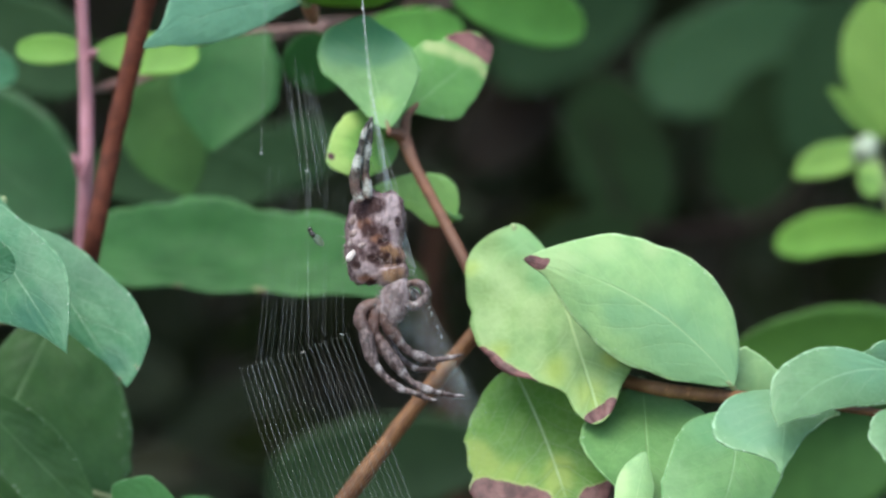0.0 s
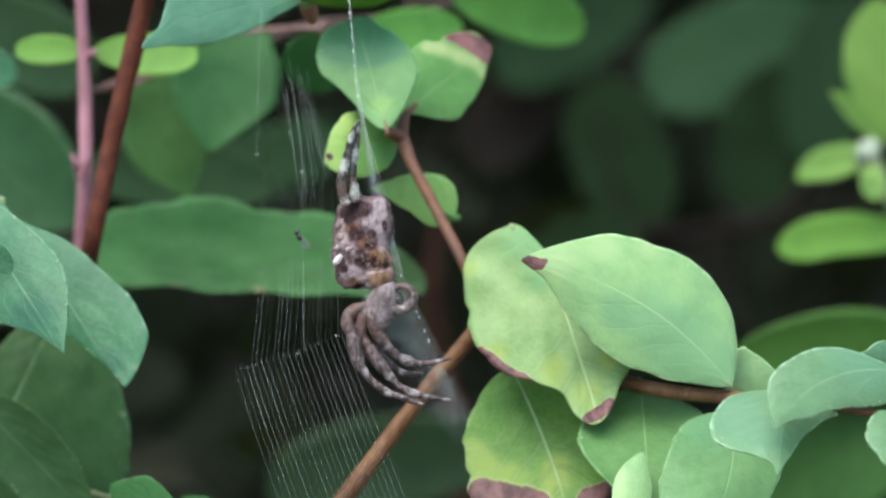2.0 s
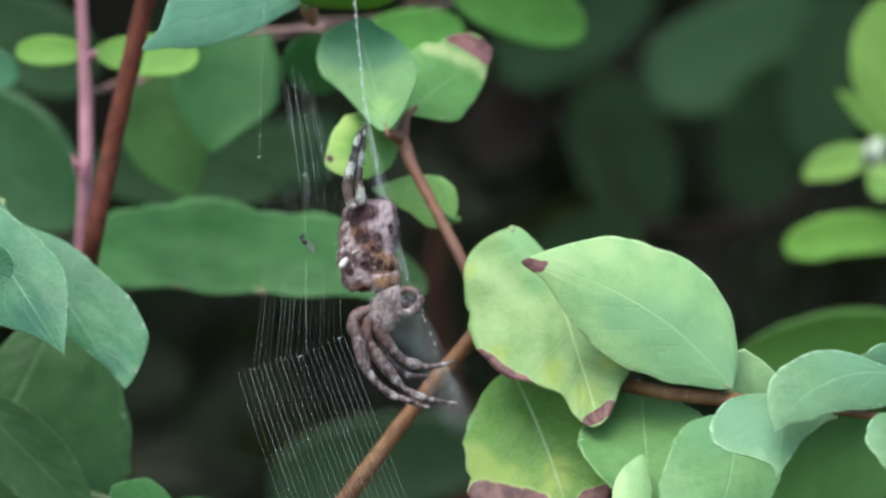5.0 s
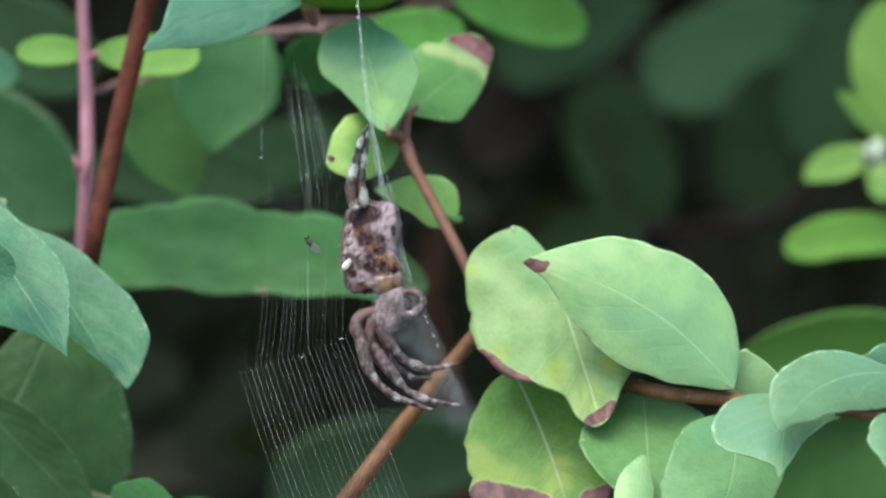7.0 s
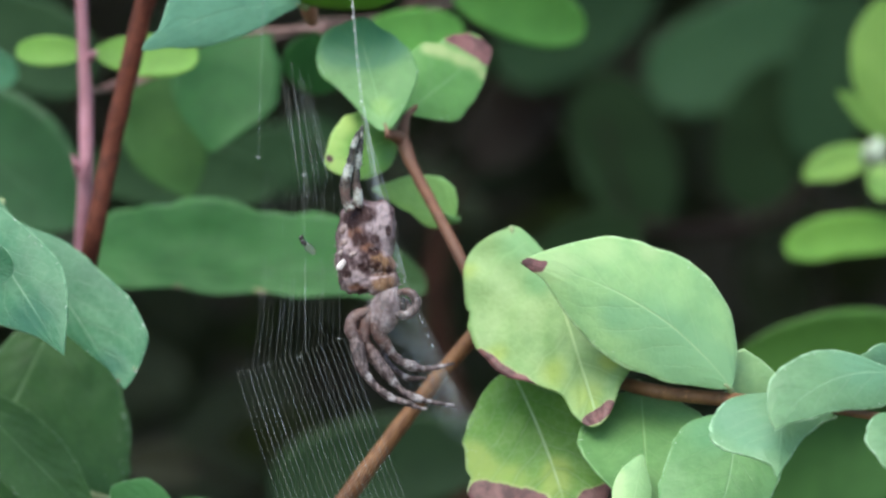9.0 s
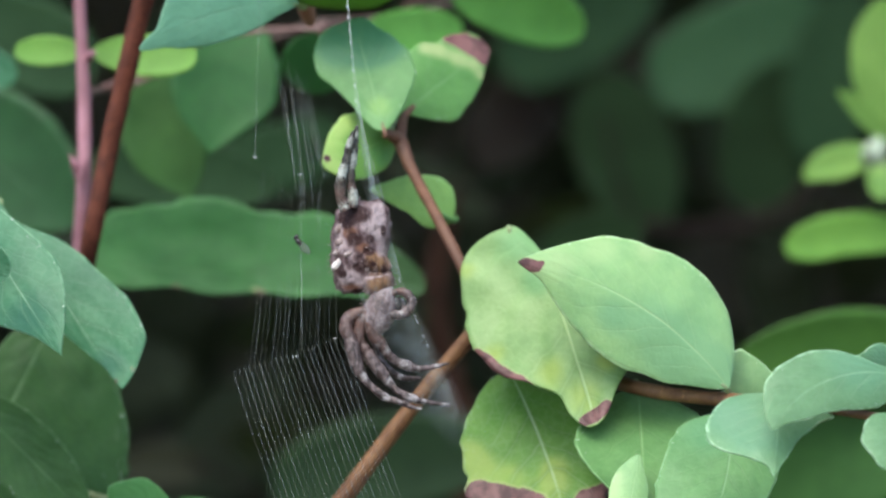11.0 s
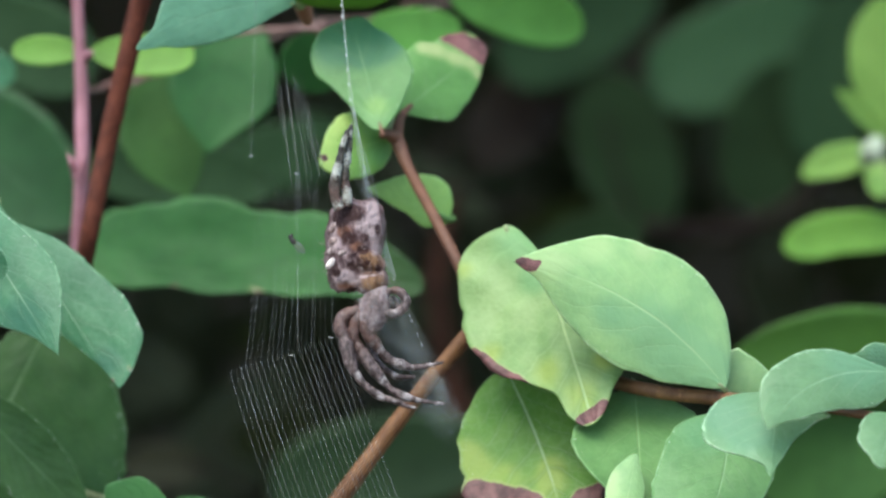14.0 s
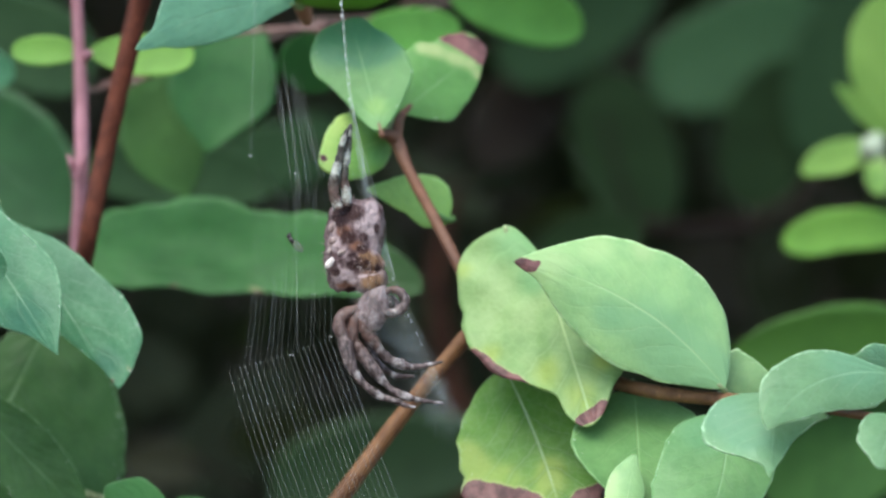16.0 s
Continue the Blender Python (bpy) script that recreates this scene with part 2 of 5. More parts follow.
# dark copies of the leaf colour, with hedge shade painted in
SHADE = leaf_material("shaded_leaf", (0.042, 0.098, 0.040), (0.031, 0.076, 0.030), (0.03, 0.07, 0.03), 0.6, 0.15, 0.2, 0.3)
# greyed dark green: shade and haze of the hedge are in the colour
HEDGE_SHADE = leaf_material("hedge_shaded_leaf", (0.038, 0.052, 0.031), (0.038, 0.041, 0.028), (0.02, 0.035, 0.015), 0.75, 0.1, 0.05, 0.3)
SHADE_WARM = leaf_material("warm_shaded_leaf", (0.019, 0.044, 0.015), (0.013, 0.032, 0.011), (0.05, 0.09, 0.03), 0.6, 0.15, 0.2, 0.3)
TOPGREEN = leaf_material("bright_green_leaf", (0.155, 0.385, 0.078), (0.118, 0.310, 0.060), (0.20, 0.40, 0.12), 0.5, 0.3, 0.25, 0.3)
DUSKY = leaf_material("dusky_green_leaf", (0.040, 0.140, 0.036), (0.028, 0.105, 0.028), (0.09, 0.19, 0.08), 0.5, 0.25, 0.2, 0.5)
LOWGREEN = leaf_material("low_green_leaf", (0.047, 0.120, 0.032), (0.030, 0.084, 0.023), (0.15, 0.25, 0.12), 0.5, 0.25, 0.2, 1.1, furrow=1.5)
LIT_YELLOW = leaf_material("light_yellowish_leaf", (0.235, 0.445, 0.100), (0.175, 0.370, 0.080), (0.36, 0.52, 0.20), 0.5, aged=(0.50, 0.64, 0.20), dark_tone=(0.110, 0.285, 0.085), furrow=0.4)
MATURE = leaf_material("mature_leaf", (0.165, 0.325, 0.058), (0.102, 0.250, 0.033), (0.46, 0.58, 0.33), 0.5, veins=1.5, aged=(0.31, 0.40, 0.085), furrow=1.6)
# its darker tone is shade from leaves above, put into the colour
TOP_SHADED = leaf_material("top_shaded_leaf", (0.185, 0.375, 0.130), (0.140, 0.310, 0.105), (0.26, 0.44, 0.20), 0.45, aged=(0.25, 0.43, 0.12), dark_tone=(0.050, 0.185, 0.095), furrow=0.5)
EDGED = leaf_material("cream_edged_leaf", (0.150, 0.330, 0.090), (0.110, 0.270, 0.070), (0.26, 0.42, 0.20), 0.45, aged=(0.46, 0.52, 0.24), furrow=0.5)
GREENER = leaf_material("clear_green_leaf", (0.115, 0.310, 0.098), (0.080, 0.240, 0.075), (0.26, 0.44, 0.20), 0.45)
WARMGREEN = leaf_material("warm_green_leaf", (0.050, 0.125, 0.032), (0.036, 0.095, 0.024), (0.10, 0.19, 0.07), 0.55, 0.2, 0.15, 0.5)
SPRING = leaf_material("spring_green_leaf", (0.064, 0.160, 0.025), (0.047, 0.124, 0.019), (0.15, 0.27, 0.08), 0.5, 0.28, 0.22, 0.4)
# three more depths of shade, each put into a leaf colour
DEEP_SHADE = leaf_material("deep_shaded_leaf", (0.017, 0.034, 0.014), (0.014, 0.026, 0.011), (0.025, 0.045, 0.02), 0.8, 0.1, 0.04, 0.3)
HALF_SHADE = leaf_material("half_shaded_leaf", (0.025, 0.056, 0.023), (0.019, 0.043, 0.018), (0.03, 0.06, 0.03), 0.7, 0.12, 0.1, 0.3)
BROWN_SHADE = leaf_material("brown_shaded_leaf", (0.020, 0.017, 0.014), (0.016, 0.012, 0.010), (0.03, 0.025, 0.02), 0.8, 0.05, 0.05, 0.3)
LEAFGREEN = leaf_material("light_green_leaf", (0.170, 0.330, 0.110), (0.130, 0.280, 0.090), (0.30, 0.46, 0.20), 0.5)
MILD = leaf_material("mild_green_leaf", (0.168, 0.335, 0.126), (0.125, 0.275, 0.100), (0.33, 0.49, 0.27), 0.45, veins=0.8)
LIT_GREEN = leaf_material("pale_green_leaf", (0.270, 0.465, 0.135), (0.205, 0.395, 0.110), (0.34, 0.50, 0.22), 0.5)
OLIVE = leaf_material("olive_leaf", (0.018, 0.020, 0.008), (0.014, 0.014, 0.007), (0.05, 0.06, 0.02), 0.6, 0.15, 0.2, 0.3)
BARK = bark_material("orange_brown_bark", (0.215, 0.100, 0.042), (0.120, 0.048, 0.022))
TWIG_BARK = bark_material("red_orange_bark", (0.205, 0.088, 0.050), (0.118, 0.048, 0.028))
RED_BARK = bark_material("red_brown_bark", (0.130, 0.036, 0.021), (0.062, 0.016, 0.010), 500.0, 0.6, 0.25)
PINK = bark_material("pink_bark", (0.43, 0.20, 0.25), (0.31, 0.125, 0.155), 300.0)
DUSK_BARK = bark_material("dull_pink_bark", (0.150, 0.095, 0.085), (0.095, 0.058, 0.050))
PALE_BARK = bark_material("pale_pink_bark", (0.21, 0.115, 0.105), (0.14, 0.075, 0.07))
# near-black bark: the shade of the hedge is put into its colour
SHADE_BARK = bark_material("shaded_bark", (0.022, 0.015, 0.013), (0.015, 0.010, 0.009), 500.0, 0.95, 0.08)
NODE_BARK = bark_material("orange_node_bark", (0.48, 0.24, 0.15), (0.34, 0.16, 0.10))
# reddish bark darkened the same way for stems in the shade
SHADE_RED_BARK = bark_material("shaded_reddish_bark", (0.046, 0.020, 0.014), (0.030, 0.014, 0.010), 500.0, 0.95, 0.08)
BUD = bark_material("pale_bud", (0.40, 0.44, 0.36), (0.22, 0.28, 0.17))
SILK = silk_material("silk", 0.5)
FAINT_SILK = silk_material("faint_silk", 0.14)
WEB_SILK = silk_material("web_silk", 0.12)
HAZE_SILK = silk_material("hub_silk", 0.30, (0.62, 0.70, 0.72, 1.0))
DROP = silk_material("silk_knot", 1.0)
SOIL = soil_material("dark_soil", (0.040, 0.030, 0.021), (0.070, 0.052, 0.036), (0.095, 0.070, 0.042))
# colour of the closing sheet, toned to the shade between the leaves
BACK_SHADE = soil_material("hedge_back_shade", (0.098, 0.090, 0.078), (0.135, 0.122, 0.102), (0.112, 0.113, 0.083))

# ---- building helpers ----
HOMES = {}


def thing(name, home, label, category, group="", kind=""):
    """An empty at its base that carries the parts."""
    ob = new(name)
    ob.empty_display_size = 0.01
    ob.location = home
    HOMES[ob] = Vector(home)
    return tagged(ob, label, category, group, kind)


def part(name, verts, faces, material, parent, label="", uvs=None, fields=None, smooth=True):
    """One mesh under a thing or a part, from places in the world."""
    home = HOMES[parent]
    me = bpy.data.meshes.new(name)
    me.from_pydata([tuple(Vector(v) - home) for v in verts], [], faces)
    if uvs is not None:
        layer = me.uv_layers.new(name="UVMap")
        idx = np.empty(len(me.loops), dtype=np.int32)
        me.loops.foreach_get("vertex_index", idx)
        layer.data.foreach_set("uv", np.asarray(uvs, dtype=np.float32)[idx].ravel())
    for key, values in (fields or {}).items():
        me.attributes.new(key, "FLOAT", "POINT").data.foreach_set("value", np.asarray(values, dtype=np.float32))
    if smooth:
        me.polygons.foreach_set("use_smooth", [True] * len(me.polygons))
    me.materials.append(material)
    me.update()
    ob = new(name, me)
    if parent is not None:
        ob.parent = parent
    HOMES[ob] = home
    if label:
        ob["label"] = label
    return ob


def spline(points, steps):
    """A smooth run through the points."""
    pts = [Vector(p) for p in points]
    ext = [2 * pts[0] - pts[1], *pts, 2 * pts[-1] - pts[-2]]
    run = []
    for i in range(1, len(ext) - 2):
        p0, p1, p2, p3 = ext[i - 1:i + 3]
        for k in range(steps):
            t = k / steps
            run.append(0.5 * (2 * p1 + (p2 - p0) * t + (2 * p0 - 5 * p1 + 4 * p2 - p3) * t * t + (3 * p1 - p0 - 3 * p2 + p3) * t ** 3))
    run.append(pts[-1])
    return run


def tube(points, radii, sides=10, steps=8, rough=0.0, seed=0):
    """Verts, faces and uvs of a tapered round rod through the points. radii: one for each point, metres."""
    run = spline(points, steps) if steps > 1 else [Vector(p) for p in points]
    n = len(run)
    spans = np.interp(np.linspace(0, len(radii) - 1, n), range(len(radii)), radii)
    verts, faces, uvs = [], [], []
    up = Vector((0.31, -0.87, 0.38))
    for i, p in enumerate(run):
        t = (run[min(i + 1, n - 1)] - run[max(i - 1, 0)]).normalized()
        a = t.cross(up).normalized()
        b = t.cross(a)
        for k in range(sides):
            w = 2 * math.pi * k / sides
            out = math.cos(w) * a + math.sin(w) * b
            r = spans[i]
            if rough:
                r *= 1 + rough * noise.noise((p + out * r) * 260 + Vector((seed, 0, 0))) + rough * 0.7 * noise.noise(p * 90 + Vector((0, seed, 0)))
            verts.append(p + out * r)
            uvs.append((i / (n - 1), k / sides))
    for i in range(n - 1):
        for k in range(sides):
            j = (k + 1) % sides
            faces.append((i * sides + k, i * sides + j, (i + 1) * sides + j, (i + 1) * sides + k))
    faces.append(tuple(range(sides))[::-1])
    faces.append(tuple((n - 1) * sides + k for k in range(sides)))
    return verts, faces, uvs


def joined(pieces):
    """Several runs of verts, faces, uvs in one."""
    verts, faces, uvs = [], [], []
    for v, f, w in pieces:
        k = len(verts)
        verts += v
        faces += [tuple(i + k for i in face) for face in f]
        uvs += w
    return verts, faces, uvs


def stem(parent, points, radii, material, name="stem", label="", rough=0.12, sides=12, steps=10):
    v, f, w = tube(points, radii, sides, steps, rough, len(points))
    RUNS.setdefault(parent, []).extend(spline(points, 14))
    return part(name, v, f, material, parent, label, w)


RUNS = {}
LEAF_COUNT = [0]


def smooth_row(xs, ys, x):
    """A smooth curve through a few values, held flat beyond the ends."""
    if x <= xs[0]:
        return ys[0]
    if x >= xs[-1]:
        return ys[-1]
    i = max(k for k in range(len(xs) - 1) if xs[k] <= x)
    t = (x - xs[i]) / (xs[i + 1] - xs[i])
    y0, y1, y2, y3 = ys[max(i - 1, 0)], ys[i], ys[i + 1], ys[min(i + 2, len(ys) - 1)]
    return 0.5 * (2 * y1 + (y2 - y0) * t + (2 * y0 - 5 * y1 + 4 * y2 - y3) * t * t + (3 * y1 - y0 - 3 * y2 + y3) * t ** 3)


def oval(w, p=0.6, q=0.75):
    """Five widths of a plain oval leaf."""
    peak = p / (p + q)
    return tuple(w * ((k / 6) ** p) * ((1 - k / 6) ** q) / ((peak ** p) * ((1 - peak) ** q)) for k in range(1, 6))


def leaf(parent, base, tip, left, right, material, bow=0.0, roll=0.0, cup=0.12, droop=0.06, shape=(0.6, 0.75), other=None,
         brown=(), yellow=(), darken=(), rag=0.012, wave=0.02, twig=None, label="", fine=True, thick=0.00022, fold=0.0, relief=1.0, stalk=None, heart=None):
    """A blade from its base to its tip. left, right: half widths to either hand, seen from the front, walking to the tip. bow: how far the midrib
    swings to the right; widths may be one number or several at even stations. shape: how blunt base and tip are (other: on the right). brown, yellow, bloom: discs (along, across, radius in mm).
    heart: where the veins spread from, on a heart-shaped leaf (along, metres to the right)."""
    LEAF_COUNT[0] += 1
    seed = LEAF_COUNT[0] * 7.31
    base, tip = Vector(base), Vector(tip)
    axis = tip - base
    length = axis.length
    a = axis / length
    front = Vector((0, -1, 0))
    front = (front - a * front.dot(a)).normalized()
    front = Matrix.Rotation(radians(roll), 3, a) @ front
    port = front.cross(a)
    nu, nv = (52, 30) if fine else (20, 12)
    other = other or shape
    if isinstance(left, float):
        left = oval(left, *shape)
    if isinstance(right, float):
        right = oval(right, *other)
    lean = math.cos(radians(roll))
    def spread(u, s, widths):
        """Half width at u: the widths at even stations, drawn in to nothing at base and tip."""
        p, q = s
        stations = [k / (len(widths) + 1) for k in range(1, len(widths) + 1)]
        ends = (max(u, 0.0) ** p) * (max(1 - u, 0.0) ** q)
        ratio = [w / ((t ** p) * ((1 - t) ** q)) for t, w in zip(stations, widths)]
        return ends * smooth_row(stations, ratio, u) / lean

    verts, uvs, wither, gold, dark_tone = [], [], [], [], []
    for i in range(nu + 1):
        u = i / nu
        uu = 0.5 - 0.5 * math.cos(math.pi * u)
        for k in range(nv + 1):
            v = 2 * k / nv - 1
            half = spread(uu, shape, left) if v < 0 else spread(uu, other, right)
            edge = 1 + (rag * noise.noise(Vector((uu * 14, seed, math.copysign(3, v)))) + rag * 1.5 * noise.noise(Vector((uu * 5, math.copysign(5, v), seed)))) * abs(v) ** 4 * 3
            edge += 0.5 * rag * noise.noise(Vector((uu * 48, math.copysign(7, v), seed))) * abs(v) ** 6
            side = v * half * edge
            swing = side + bow * 4 * uu * (1 - uu)
            vein = math.cos(2 * math.pi * (uu * 6.5 - abs(v) * 2.3 + 0.9 * noise.noise(Vector((uu * 4, v * 2, seed)))))
            lift = cup * half * v * v - droop * length * uu * uu - fold * abs(side)
            lift += 0.00004 * relief * vein * min(1.0, abs(v) * 3) * (1 - v * v) * (1 if fine else 0)
            lift += 0.00022 * relief * noise.noise(Vector((uu * length * 190 + seed, side * 240, seed))) * (1 if fine else 0)
            lift += wave * half * noise.noise(Vector((uu * 3.1 + seed, v * 1.3, 0.0))) * 2 * abs(v)
            p = base + a * (uu * length) - port * swing + front * lift
            verts.append(p)
            if heart:
                fan = Vector(((uu - heart[0]) * length, swing - heart[1]))
                turn = math.atan2(fan.y, fan.x) - math.atan2(-heart[1], (1 - heart[0]) * length)
                off = fan.length * (abs(math.sin(turn)) if math.cos(turn) > 0 else 1.0) / 0.011
                uvs.append((0.12 + fan.length / (1.1 * length), 0.5 + 0.5 * math.copysign(min(0.78, off), math.sin(turn))))
            else:
                uvs.append((uu, v * 0.5 + 0.5))

            def mark(discs):
                total = 0.0
                for du, dv, r in discs:
                    centre = dv * (spread(du, shape, left) if dv < 0 else spread(du, other, right)) if 0 < du < 1 else dv * 0.002
                    far = math.hypot((uu - du) * length, side - centre) * 1000
                    total += 0.5 ** ((far / r) ** 2)
                return min(1.0, total)
            wither.append(mark(brown))
            gold.append(mark(yellow))
            dark_tone.append(mark(darken))
    rows, faces = nv + 1, []
    for i in range(nu):
        for k in range(nv):
            q = i * rows + k
            faces.append((q, q + 1, q + rows + 1, q + rows))
    if thick:
        n = len(verts)
        verts += [p - front * thick for p in verts]
        uvs, wither, gold, dark_tone = uvs * 2, wither * 2, gold * 2, dark_tone * 2
        faces += [tuple(n + j for j in reversed(f)) for f in faces]
        for i in range(nu):
            for k in (0, nv):
                q = i * rows + k
                f = (q, q + rows, n + q + rows, n + q)
                faces.append(f if k == 0 else f[::-1])
    ob = part("leaf", verts, faces, material, parent, label, uvs, {"wither": wither, "yellow": gold, "darken": dark_tone})
    swell, neck = 0.0, 0.0002
    if twig is None:
        twig, swell, neck = min(RUNS[parent], key=lambda p: (p - base).length), 0.12, -0.0006
    twig = Vector(twig)
    mid = (base + twig) / 2 + Vector((0, 0.0006, -0.0004)) - a * (swell * (base - twig).length)
    v, f, w = tube([twig, mid, base + a * neck - front * 0.0005, base + a * 0.0012 - front * 0.0003], [0.0006, 0.00045, 0.0004, 0.0003], 7, 6)
    part("petiole", v, f, stalk or PETIOLE, ob, "slender leaf stalk", w)
    return ob


PETIOLE = bark_material("leaf_stalk", (0.26, 0.34, 0.16), (0.22, 0.24, 0.11))

# ---- ground and distance ----
def ground():
    n, verts, faces = 48, [], []
    for i in range(n + 1):
        for k in range(n + 1):
            x, y = ((2 * i / n - 1) ** 3) * 60, ((2 * k / n - 1) ** 3) * 60
            verts.append((x, y, 0.015 * (noise.noise(Vector((x * 3, y * 3, 0))) - 1.0)))
    for i in range(n):
        for k in range(n):
            q = i * (n + 1) + k
            faces.append((q, q + n + 1, q + n + 2, q + 1))
    me = bpy.data.meshes.new("ground")
    me.from_pydata(verts, [], faces)
    me.materials.append(SOIL)
    tagged(new("ground", me), "bare dark soil under the shrubs", "ground", kind="structure")


ground()


def hedge(name, label, count, box, size, material, seed, lean=0.5):
    """A mass of small leaves that nobody could count."""
    rnd = random.Random(seed)
    verts, faces, uvs = [], [], []
    (x0, y0, z0), (x1, y1, z1) = box
    for _ in range(count):
        while True:
            c = Vector((rnd.uniform(x0, x1), rnd.uniform(y0, y1), rnd.uniform(z0, z1)))
            fx, fy, fz = ((c.x - x0) / (x1 - x0) * 2 - 1, (c.y - y0) / (y1 - y0) * 2 - 1, (c.z - z0) / (z1 - z0))
            if abs(fx) ** 3 + 0.6 * abs(fy) ** 4 + fz ** 4 < 1.0 + 0.45 * noise.noise(c * 4.0):
                break
        s = size * rnd.uniform(0.7, 1.3)
        turn = Euler((rnd.uniform(-lean, lean) + 0.9, rnd.uniform(-lean, lean), rnd.uniform(0, 6.28))).to_matrix()
        k = len(verts)
        for i in range(5):
            u = i / 4
            half = 0.36 * s * (math.sin(math.pi * (0.08 + 0.92 * u) ** 0.85) if u < 1 else 0.02)
            for v in (-1, 0, 1):
                verts.append(c + turn @ Vector((v * half, (u - 0.5) * s, 0.1 * s * abs(v) - 0.2 * s * u * u)))
                uvs.append((u, v * 0.5 + 0.5))
        for i in range(4):
            for v in (0, 1):
                q = k + i * 3 + v
                faces.append((q, q + 1, q + 4, q + 3))
    me = bpy.data.meshes.new(name)
    me.from_pydata(verts, [], faces)
    layer = me.uv_layers.new(name="UVMap")
    idx = np.empty(len(me.loops), dtype=np.int32)
    me.loops.foreach_get("vertex_index", idx)
    layer.data.foreach_set("uv", np.asarray(uvs, dtype=np.float32)[idx].ravel())
    me.polygons.foreach_set("use_smooth", [True] * len(me.polygons))
    me.materials.append(material)
    tagged(new(name, me), label, "foliage", kind="stuff")


hedge("hedge_foliage", "dark green leaves deep in the shade of the hedge", 8500, ((-1.25, 0.5, 0.0), (1.25, 1.28, 1.75)), 0.045, HEDGE_SHADE, 3)
# unseen leaves added overhead to keep daylight off the background
hedge("hedge_canopy", "unseen leaves overhead, added to shade the hedge", 6000, ((-1.1, 0.2, 0.78), (1.1, 1.0, 1.6)), 0.045, HEDGE_SHADE, 4)


hedge("hedge_rear", "dark green leaves on the far side of the hedge", 7000, ((-1.3, 1.22, 0.0), (1.3, 1.75, 1.8)), 0.05, HEDGE_SHADE, 6)


# plain sheet standing in for the shaded gaps behind the leaves
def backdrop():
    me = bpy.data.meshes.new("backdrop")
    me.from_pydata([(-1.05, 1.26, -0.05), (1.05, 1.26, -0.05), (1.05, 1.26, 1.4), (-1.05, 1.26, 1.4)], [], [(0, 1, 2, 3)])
    me.materials.append(BACK_SHADE)
    tagged(new("backdrop", me), "plain sheet coloured for the shade deep in the hedge", "backdrop", kind="structure")


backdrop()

# ---- the branch that carries the spider's neighbours ----
main = thing("shrub_branch", (-0.090, 0.06, 0.0), "orange-brown shrub branch with light green leaves, some edges withered", "branch")
stem(main, [(-0.090, 0.06, -0.01), (-0.082, 0.056, 0.17), (-0.066, 0.05, 0.33), (-0.0585, 0.0480, 0.4350), (-0.0498, 0.0460, 0.4677), (-0.0371, 0.0400, 0.4848), (-0.0241, 0.0320, 0.5007), (-0.0135, 0.0280, 0.5147), (-0.0051, 0.0260, 0.5260), (0.0033, 0.0240, 0.5364), (0.0080, 0.0220, 0.5417)],
     [0.0030, 0.0027, 0.0024, 0.0021, 0.0019, 0.0016, 0.00132, 0.00124, 0.00115, 0.00112, 0.0011], BARK, "stem", "orange-brown main stem")
stem(main, [(0.0080, 0.0220, 0.5417), (0.0052, 0.0220, 0.5437), (0.0030, 0.0230, 0.5481), (-0.0003, 0.0250, 0.5545), (-0.0039, 0.0260, 0.5613), (-0.0054, 0.0270, 0.5650), (-0.0064, 0.0260, 0.5659), (-0.0075, 0.0240, 0.5662)],
     [0.00115, 0.00092, 0.00082, 0.00078, 0.00084, 0.0011, 0.0010, 0.0006], TWIG_BARK, "twig", "orange-brown side twig")
stem(main, [(0.0080, 0.0220, 0.5417), (0.0139, 0.0200, 0.5366), (0.0208, 0.0140, 0.5332), (0.0267, 0.0060, 0.5311), (0.0335, 0.0030, 0.5300), (0.0396, 0.0010, 0.5295), (0.0474, -0.0160, 0.5296), (0.0553, -0.0260, 0.5285), (0.0622, -0.0300, 0.5277)],
     [0.0012, 0.00105, 0.0010, 0.0010, 0.00095, 0.0010, 0.0008, 0.0006, 0.0004], BARK, "twig", "orange-brown side twig")
stem(main, [(-0.0057, 0.0270, 0.5651), (-0.0054, 0.0290, 0.5671), (-0.0050, 0.0310, 0.5688), (-0.0036, 0.0330, 0.5704)], [0.0010, 0.00085, 0.0006, 0.0003], TWIG_BARK, "shoot", "reddish side shoot")
leaf(main, base=(0.0394, 0.0000, 0.5311), tip=(0.0112, -0.0060, 0.5486), left=(0.00283, 0.00500, 0.00651, 0.00740, 0.00759, 0.00699, 0.00563, 0.00358, 0.00136), right=(0.00731, 0.00931, 0.00976, 0.00971, 0.00903, 0.00816, 0.00725, 0.00546, 0.00306), bow=0.00340, shape=(0.88, 0.89), other=(0.59, 0.88), roll=20, cup=-0.24, droop=0.05, material=FRESH,
     brown=[(0.98, 0.3, 0.5), (0.955, 0.1, 0.55), (0.93, -0.1, 0.55), (0.92, -0.4, 0.5), (0.95, -0.75, 0.45), (0.91, 0.15, 0.4)], yellow=[(0.87, 0.15, 3.0), (0.72, 0.7, 2.2), (0.55, 0.9, 1.8)], darken=[(0.05, 0.07, 4), (0.20, -0.52, 4), (0.37, -0.22, 3.5), (0.56, -0.40, 2)], twig=(0.0400, 0.0020, 0.5300))
